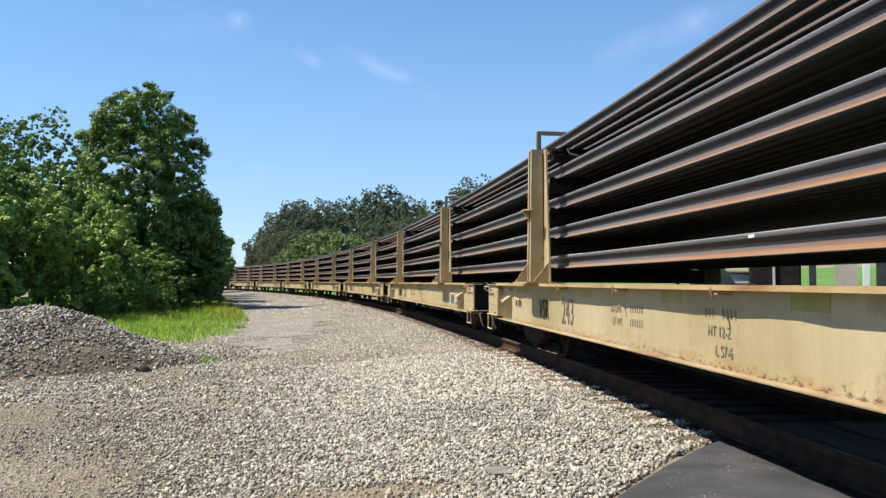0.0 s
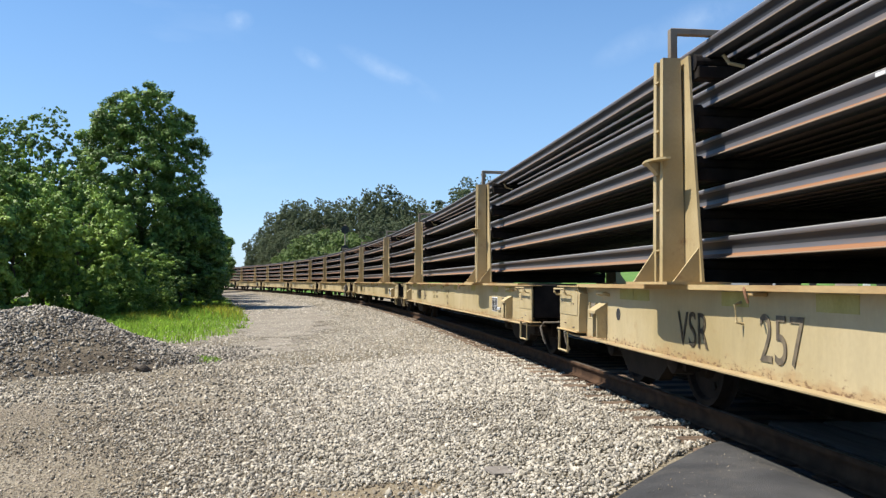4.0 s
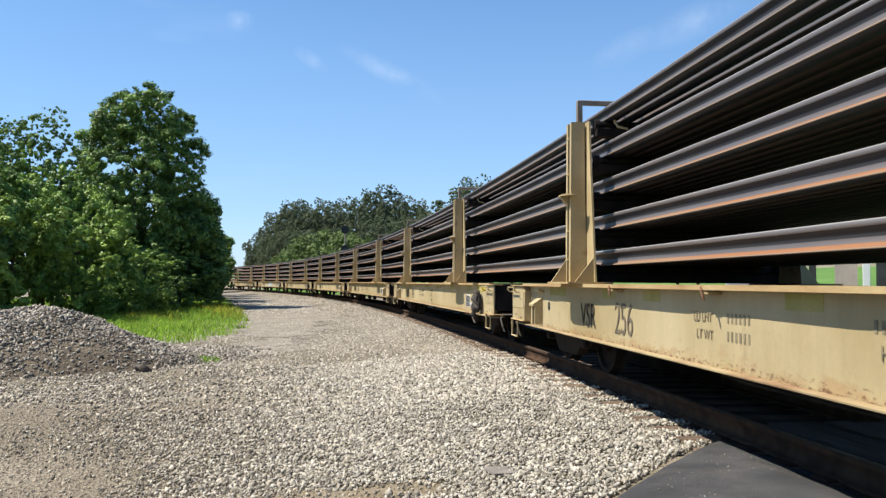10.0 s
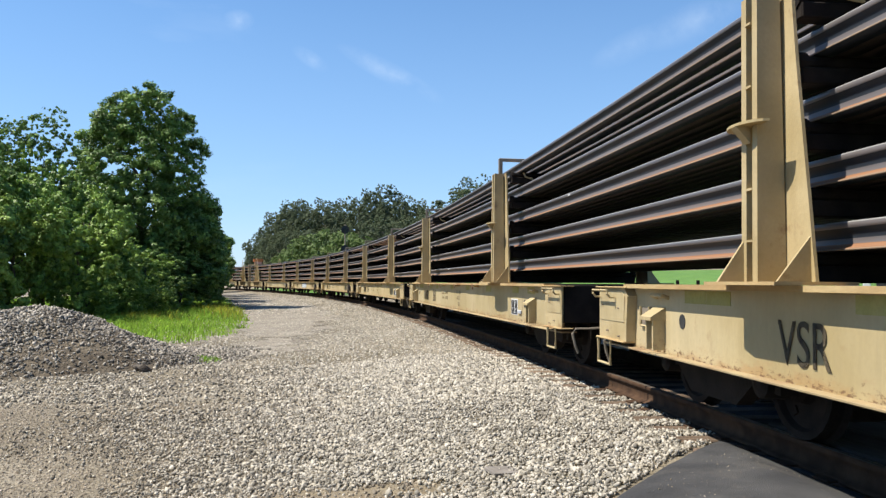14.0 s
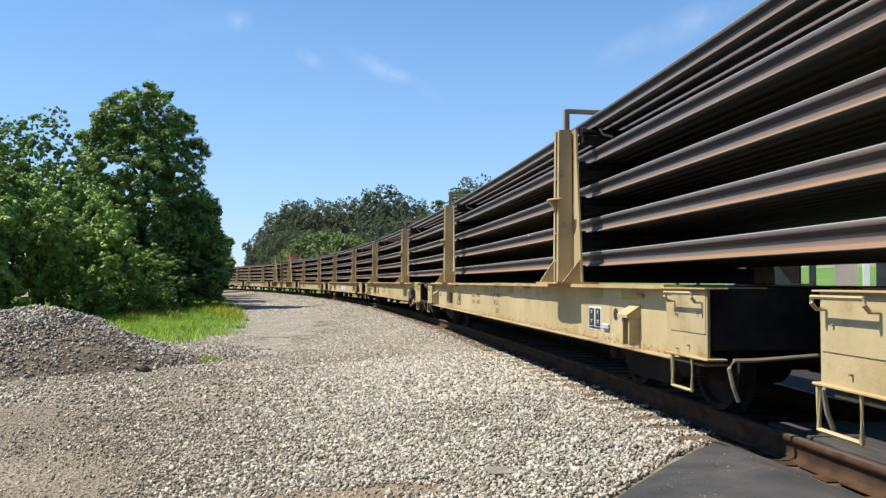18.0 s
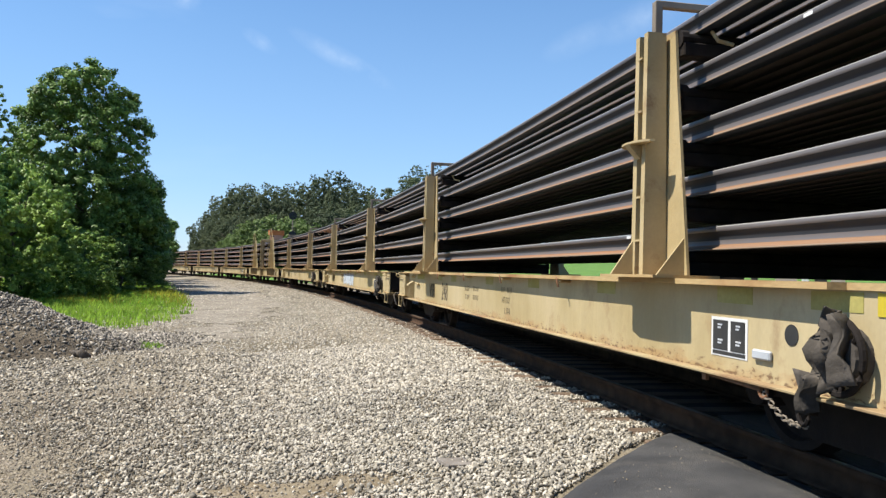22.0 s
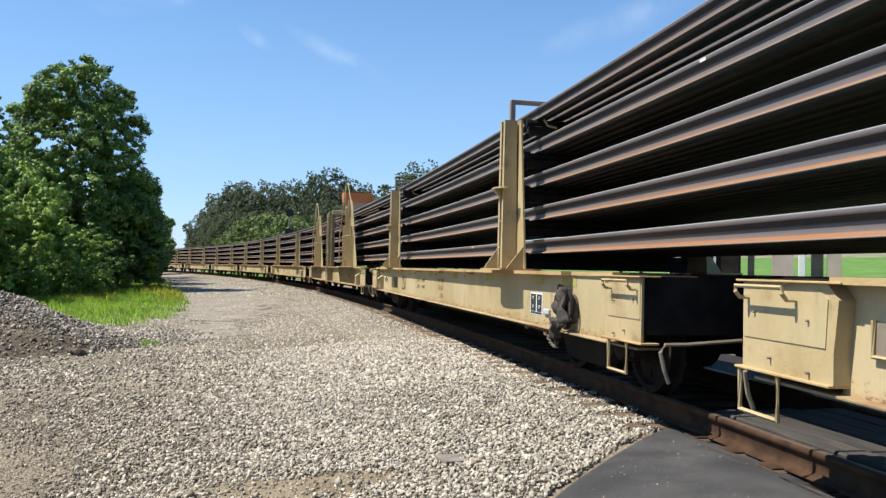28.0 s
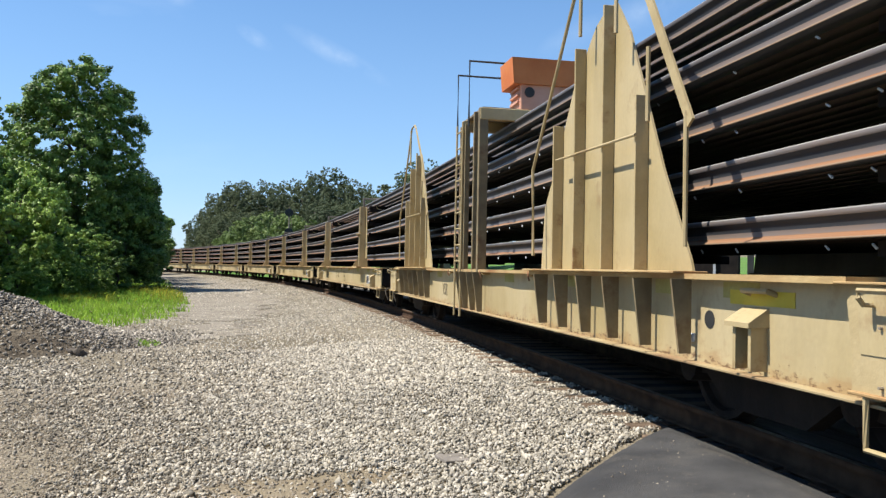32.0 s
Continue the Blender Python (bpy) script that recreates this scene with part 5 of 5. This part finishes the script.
def build_car(label):
    car = thing("rail_carrier_wagon", label, "rail wagon", pose(0, 0, 0), "wagons of the train")
    side_sills(car)
    for e in (-1, 1):
        end_box(car, e)
        truck(car, REAR + 1.95 if e < 0 else FRONT - 1.95)
    return car


proto = build_car("cream-painted flat wagon with stanchion racks carrying long rails")
for y in (ST_N, ST_F):
    rack(proto, y)
side_details(proto)

NUMBERS = {-1: "", 0: "243", 1: "257", 2: "264", 3: "256", 4: "244", 5: "260", 6: "240", 7: "248", 8: "", 9: "251"}
FIRST_CAR, LAST_CAR, ANCHOR = -1, 17, 10
train = []                       # (object, arc place at time 0)


def place0(k):
    return 5.385 + PITCH * k


def cloth(top, low, wide, seed):
    """A crumpled hanging flap between two (y, z) points, narrowing or widening on the way."""
    bm = B()
    fr_, bk = [], []
    for i in range(10):
        f = i / 9
        for j in range(7):
            g = j / 6 - 0.5
            w = wide[0] + (wide[1] - wide[0]) * f
            p = Vector((0, top[0] + (low[0] - top[0]) * f + g * w, top[1] + (low[1] - top[1]) * f + 0.05 * abs(g)))
            q = p * 7 + Vector((seed * 3.1, 0, 0))
            p += Vector((SIDE - 0.12 - 0.05 * math.sin(j * 1.9 + seed + f * 2) - 0.09 * noise.noise(q), 0.05 * noise.noise(q + Vector((9, 0, 0))), 0.05 * noise.noise(q + Vector((0, 9, 0)))))
            fr_.append(bm.verts.new(p))
            bk.append(bm.verts.new(p + Vector((0.014, 0, 0))))
    for i in range(9):
        for j in range(6):
            a = i * 7 + j
            bm.faces.new((fr_[a], fr_[a + 1], fr_[a + 8], fr_[a + 7]))
            bm.faces.new((bk[a], bk[a + 7], bk[a + 8], bk[a + 1]))
    rim_ = list(range(7)) + [i * 7 + 6 for i in range(1, 10)] + list(range(68, 62, -1)) + [i * 7 for i in range(8, 0, -1)]
    for a, b in zip(rim_, rim_[1:] + rim_[:1]):
        bm.faces.new((fr_[a], bk[a], bk[b], fr_[b]))
    return bm


def handbrake(car, y):
    """Brake wheel half hidden by a torn dark cover, with its clevis and chain."""
    for o in [o for o in car.children if o.name.startswith("jack_bracket") and o.data.vertices[0].co.y < 0]:
        for c in list(o.children):
            bpy.data.objects.remove(c)
        bpy.data.objects.remove(o)
    for o in car.children:       # the deck's lip is cut back over the brake
        if o.name.startswith("side_sill") and o.data.vertices[0].co.x < 0:
            for c in o.children:
                if c.name.startswith("top_flange"):
                    ya, yb, yc = FRONT - 0.86, REAR + 1.72, REAR + 0.72
                    c.data = finish("top_flange", prism(B(), [(-1.462, ya), (-1.458, 3.0), (-1.464, -2.0), (-1.46, yb), (-1.36, yb - 0.02), (-1.36, yc), (-1.2, yc), (-1.2, ya)], "z", 1.08, 1.118), RUST_EDGE)
    bm = B()
    ring = [(SIDE - 0.08, y + 0.17 * math.cos(a), 0.74 + 0.19 * math.sin(a)) for a in np.linspace(0, 2 * math.pi, 25)]
    tube(bm, ring, 0.02, 7)
    for a in (0.4, 2.5, 4.6):
        tube(bm, [(SIDE - 0.06, y, 0.74), (SIDE - 0.08, y + 0.17 * math.cos(a), 0.74 + 0.19 * math.sin(a))], 0.016, 6)
    w = part("brake_wheel", bm, STEEL_DARK, car, "dark iron handbrake wheel")
    part("gear_case", lathe(B(), [(SIDE - 0.1, 0.03), (SIDE - 0.09, 0.13), (SIDE - 0.02, 0.155), (SIDE, 0.155)], 16, (0, y, 0.74), "x"), CANVAS, w)
    c = part("ragged_cover", cloth((y + 0.03, 0.97), (y + 0.08, 0.55), (0.05, 0.17), 1), CANVAS, w, "torn dark cover hanging over the wheel", smooth=True)
    for top, low, wide, sd in (((y - 0.02, 0.95), (y - 0.06, 0.6), (0.08, 0.2), 2), ((y + 0.14, 0.62), (y + 0.2, 0.4), (0.12, 0.05), 3)):
        part("flap", cloth(top, low, wide, sd), CANVAS, c, smooth=True)
    part("clevis", tube(B(), [(SIDE - 0.06, y + 0.3 + 0.05 * math.cos(a), 0.42 + 0.08 * math.sin(a)) for a in np.linspace(0, 6.28, 13)], 0.014, 6), STEEL_DARK, w)
    n = 13
    for i in range(n):
        f = i / (n - 1)
        p = Vector((SIDE - 0.05, y + 0.30 + 0.36 * f, 0.335 + 0.115 * f - 0.05 * math.sin(f * math.pi)))
        part("chain_link", tube(B(), [p + Vector((0.016 * math.sin(a) * (i % 2), 0.025 * math.cos(a), 0.015 * math.sin(a) * (1 - i % 2))) for a in np.linspace(0, 6.28, 9)], 0.006, 5), GREYPAINT, w)
    part("chain_ring", tube(B(), [(SIDE - 0.05, y + 0.68 + 0.04 * math.cos(a), 0.46 + 0.035 * math.sin(a)) for a in np.linspace(0, 6.28, 13)], 0.011, 6), RUST_ROD, w, "rusty ring at the end of the pull rod")
    part("pull_rod", tube(B(), [(SIDE - 0.05, y + 0.70, 0.47), (SIDE - 0.03, y + 1.35, 0.485)], 0.013, 6), RUST_ROD, w)
    part("rod_hanger", box(B(), SIDE - 0.05, SIDE - 0.02, y + 1.33, y + 1.38, 0.44, 0.51, 0.004), RUST_ROD, w)


for k in range(FIRST_CAR, LAST_CAR + 1):
    if k == ANCHOR:
        continue
    car = proto if k == FIRST_CAR else copy_thing(proto, pose(0, 0, 0))
    if k in NUMBERS:
        words("stencil", "VSR", 0.40, STENCIL, car, on_side(ST_F - 0.22, 0.625), 0.86)
        if NUMBERS[k]:
            words("number", NUMBERS[k], 0.45, STENCIL, car, on_side(ST_F - 1.42 - {5: 0.22, 1: 0.14}.get(k, 0.0), 0.62), 0.8)
    if k in (4, 7):
        part("reflector", box(B(), SIDE - 0.006, SIDE, -6.95, -6.6, 0.955, 1.07), BRIGHT_YELLOW, car, "bright yellow reflective patch")
    if k in (4, 7, 8, 9):
        handbrake(car, ST_N - (2.55 if k == 4 else 2.34))
    if k == 8:
        sg = random.Random(21)
        for i in range(7):
            y, w, h = 1.75 - i * 0.38, sg.uniform(0.19, 0.22), sg.uniform(0.21, 0.24)
            sk, wb = sg.uniform(-0.25, 0.25), [sg.uniform(0.78, 1.15) for _ in range(18)]

            def blob(k_):
                pts = []
                for j in range(18):
                    a = j * math.pi / 9
                    c, s_ = math.cos(a), math.sin(a)
                    rr = wb[j] * k_ / max(abs(c), abs(s_)) ** 0.6
                    pts.append((y + w * rr * c + sk * h * rr * s_ * 0.5, 0.78 + h * rr * s_))
                return pts
            ob = part("spray_scrawl", prism(B(), blob(0.95), "x", SIDE - 0.004 - 0.0002 * i, SIDE - 0.001), SPRAY_EDGE, car, "pale blue sprayed scrawl with dark edges")
            part("fill", prism(B(), blob(0.86), "x", SIDE - 0.0065 - 0.0002 * i, SIDE - 0.0035), BLUE_SCRAWL, ob)
            part("gap", prism(B(), [(y - 0.01, 0.70 + 0.04 * sk), (y + 0.012, 0.71), (y + 0.016, 0.85), (y - 0.006, 0.86 - 0.04 * sk)], "x", SIDE - 0.0095, SIDE - 0.0064), SPRAY_EDGE, ob)
        for i in range(5):
            part("spray_scrawl", box(B(), SIDE - 0.004, SIDE - 0.002, 2.1 + i * 0.15, 2.14 + i * 0.15, 0.66, 0.94), STENCIL, car, "dark sprayed scrawl")
    if k in (0, 7, 9):
        part("peg", tube(B(), [(SIDE - 0.035, ST_F + 0.92, 0.845), (SIDE - 0.055, ST_F + 1.18, 0.88)], 0.024, 8), PAINT_WORN, car, "stubby cream peg beside the lifting hole")
    if k == 1:
        for y in (4.3, 2.2, 0.2, -1.6):
            part("rope_cleat", tube(B(), [(SIDE, y, 1.0), (SIDE - 0.05, y, 0.98), (SIDE - 0.05, y - 0.02, 0.86), (SIDE, y - 0.02, 0.85)], 0.012, 6), PAINT_WORN, car)
    train.append((car, place0(k)))

# the anchor wagon: gusseted panels, a portal and a control box
anchor = build_car("cream anchor wagon with tall gusseted panels and orange control cabin")
anchor.name = "anchor_wagon"
side_details(anchor, True)


def gusset_panel(car, yc, sx):
    """A tall plate tapering to its peak, with upright fins, handrails, a foot and brackets under the deck."""
    z0 = DECK

    def bar(name, pts, r=0.018):
        return part(name, tube(B(), [(sx * (1.49 - o), yc + y, z0 + z) for y, z, o in pts], r, 7), PAINT_WORN, p)
    outline = [(1.67, 0.0), (1.57, 0.7), (1.22, 1.12), (0.74, 1.85), (0.2, 2.3), (-0.06, 2.4), (-0.26, 2.38), (-0.54, 2.04), (-1.16, 0.8), (-1.58, 0.1), (-1.62, 0.0)]
    p = part("side_panel", prism(B(), [(yc + y, z0 + z) for y, z in outline], "x", sx * 1.335, sx * 1.315), PAINT, car)
    for y, h in ((1.02, 1.5), (0.43, 2.15), (-0.24, 2.36), (-0.9, 1.42)):
        part("fin", box(B(), sx * 1.336, sx * 1.45, yc + y - 0.012, yc + y + 0.012, z0 + 0.02, z0 + h, 0.004), PAINT_WORN, p)
    part("foot_plate", box(B(), sx * 1.28, sx * 1.545, yc - 1.72, yc + 1.72, z0 - 0.002, z0 + 0.016, 0.004), RUST_EDGE, p)
    for i in range(6):
        y = yc + 1.33 - 0.6 * i
        part("bracket", prism(B(), [(sx * 1.535, 1.078), (sx * 1.47, 0.56), (sx * 1.38, 0.56), (sx * 1.38, 1.078)], "y", y - 0.012, y + 0.012), SHADED_PAINT, p)
    bar("handrail", [(1.5, 0.16, 0), (1.55, 1.1, 0), (0.36, 2.63, 0), (0.12, 2.95, 0), (0.05, 2.98, 0), (-0.28, 2.98, 0), (-0.38, 2.9, 0)])
    part("handrail", prism(B(), [(yc - 0.35, z0 + 2.95), (yc - 0.42, z0 + 2.83), (yc - 1.14, z0 + 2.1), (yc - 1.8, z0 + 1.0), (yc - 1.87, z0 + 1.05), (yc - 1.2, z0 + 2.16)], "x", sx * 1.475, sx * 1.495), PAINT_WORN, p)
    bar("handrail", [(-1.78, 0.18, 0), (-1.78, 1.12, 0)])
    bar("handrail", [(-1.2, 1.15, 0), (-1.2, 1.72, 0)])
    bar("handrail", [(0.2, 2.2, 0), (0.2, 2.95, 0)])
    bar("handrail", [(-0.6, 2.0, 0), (-0.6, 2.35, 0)])
    bar("handrail", [(0.85, 1.12, 0.02), (-0.95, 1.09, 0.02)], 0.013)


for sx in (-1, 1):
    gusset_panel(anchor, ST_N, sx)
    gusset_panel(anchor, ST_F, sx)
    for y, w, d in ((0.0, 0.04, 0.13), (0.3, 0.02, 0.1), (0.85, 0.02, 0.08), (1.15, 0.03, 0.09)):
        part("portal_post", box(B(), sx * 1.47, sx * (1.47 - d), y - w, y + w, DECK - 0.05, DECK + (2.3 if y < 0.5 else 2.22), 0.006), SHADED_PAINT, anchor)
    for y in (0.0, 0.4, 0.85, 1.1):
        part("portal_bracket", prism(B(), [(sx * 1.53, 1.078), (sx * 1.45, 0.52), (sx * 1.38, 0.52), (sx * 1.38, 1.078)], "y", y - 0.012, y + 0.012), SHADED_PAINT, anchor)
    for i in range(9):
        z = DECK + 0.12 + i * 0.25
        part("rung", tube(B(), [(sx * 1.5, 0.87, z), (sx * 1.5, 1.26, z)], 0.012, 6), PAINT_WORN, anchor)
    for y in (0.87, 1.26):
        part("ladder_rail", tube(B(), [(sx * 1.5, y, 0.4), (sx * 1.5, y, DECK + 2.25)], 0.016, 6), PAINT_WORN, anchor)
for y in (0.0, 1.05):
    part("portal_beam", box(B(), -1.46, 1.46, y - 0.05, y + 0.05, DECK + 2.13, DECK + 2.3, 0.008), PAINT_WORN, anchor)
part("platform", box(B(), -1.4, 1.4, 0.05, 1.3, DECK + 2.3, DECK + 2.33), GREYPAINT, anchor)
for y, top in ((1.42, 3.1), (0.66, 3.14)):
    part("guard_rail", tube(B(), [(-1.46, y, DECK + 2.15), (-1.46, y, DECK + top), (-0.3, y, DECK + top)], 0.018, 6), BLACK, anchor, "thin black guard rail")
cab = part("control_box", box(B(), -0.85, 0.1, 0.02, 0.52, DECK + 2.31, DECK + 2.74, 0.012), PINK, anchor, "faded pink-orange control box")
part("hood", prism(B(), [(-0.97, DECK + 2.68), (-1.0, DECK + 3.06), (0.2, DECK + 3.06), (0.2, DECK + 2.68)], "y", -0.03, 0.6), ORANGE, cab, "bright orange hood")
# a flat black disc paints the shade of the opening
part("port", lathe(B(), [(0.0, 0.075), (0.021, 0.075)], 18, (-0.72, 0, DECK + 2.57), "y"), BLACK, cab)
for z in (2.42, 2.52, 2.62):
    part("louvre", box(B(), -0.885, -0.848, 0.08, 0.46, DECK + z, DECK + z + 0.04, 0.004), PINK, cab)
for z in TIERS:
    for y in (-6.9, -2.2, 2.4, 7.4):
        part("roller_beam", box(B(), -0.82, 1.1, y - 0.05, y + 0.05, z - 0.1, z - 0.003, 0.006), STEEL_DARK, anchor)
bm = B()
g_ = random.Random(8)
for z in TIERS[:4]:
    for i in range(22):
        y = REAR + 0.2 + i * 0.72 + g_.uniform(-0.2, 0.2)
        tube(bm, [(-0.975, y, z - 0.035), (-0.985, y - 0.045, z - 0.06)], 0.007, 6)
tagged(part("clamp_bolts", bm, GREYBOX, anchor, "rows of bright clamp bolts under the rails"), kind="stuff")
words("stencil", "VSR", 0.3, STENCIL_PALE, anchor, on_side(2.9, 0.66), 0.8)
part("reflector", box(B(), SIDE - 0.005, SIDE, ST_N - 2.75, ST_N - 2.1, 0.93, 1.02), BRIGHT_YELLOW, anchor, "bright yellow reflective patch")
train.append((anchor, place0(ANCHOR)))

# the load: five tiers of thirteen rails, bent to the curve
LOAD_FROM, LOAD_TO, LOAD_MID = -36.0, 330.0, 100.0
# upper webs and undersides darker, lower webs lighter: light and shade put into colour
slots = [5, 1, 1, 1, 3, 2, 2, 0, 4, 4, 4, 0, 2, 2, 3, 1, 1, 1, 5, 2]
# inner rails: shade between the tiers is put into a darker steel
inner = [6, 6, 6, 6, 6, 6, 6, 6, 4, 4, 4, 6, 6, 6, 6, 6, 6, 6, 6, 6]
rail_meshes = [arc_rail("load_rail", LOAD_FROM, LOAD_TO, -0.945 + 0.1535 * i, 1.5, [SCALE, RAIL_RUST, RAIL_SHADE, LIT_WEB, SCALE_TOP, RAIL_EDGE, INNER_STEEL], inner if i else slots, LOAD_MID) for i in range(13)]
top_meshes = [arc_rail("load_rail", LOAD_FROM, LOAD_TO, -0.945 + 0.215 * i, 1.5, [SCALE, RAIL_RUST, RAIL_SHADE, LIT_WEB, SCALE_TOP, RAIL_EDGE], slots, LOAD_MID) for i in range(9)]
mark_me = finish("paint_mark", box(B(), -0.0385, -0.0365, -0.045, 0.045, 0.148, 0.172), WHITE)
chalk_me = finish("chalk_mark", prism(B(), [(-0.05, 0.0265), (-0.05, 0.021), (0.05, 0.021), (0.05, 0.0265)], "x", -0.0505, -0.036), YELLOW)
mk = random.Random(12)
for ti, z in enumerate(TIERS):
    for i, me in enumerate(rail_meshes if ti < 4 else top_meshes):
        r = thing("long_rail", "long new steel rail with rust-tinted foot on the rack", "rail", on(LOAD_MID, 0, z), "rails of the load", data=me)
        train.append((r, LOAD_MID, z))
        if i == 0:               # marks on the outer rail of each tier
            inv = on(LOAD_MID).inverted()
            for k in range(9):
                part("paint_mark", mark_me if mk.random() < 0.7 else chalk_me, None, r, m=inv @ on(-20 + 37.0 * k + mk.uniform(-16, 16), -0.945, 0))


def motions():
    times = np.arange(0, 32.01, 0.5)
    for item in train:
        ob, s0 = item[0], item[1]
        z, lat = (item[2], 0.0) if len(item) > 2 else (0.0, -0.03)
        walk(ob, [(float(t), on(s0 - gone(t), lat, z)) for t in times])
    ticks = np.arange(0, 32.01, 0.1)
    turn = [math.degrees(gone(t) / 0.42) for t in ticks]
    for item in train:
        for o in item[0].children_recursive:
            if "turns" in o:
                at = o.matrix_basis.translation.copy()
                walk(o, [(float(t), pose(at.x, at.y, at.z, a)) for t, a in zip(ticks, turn)])


motions()
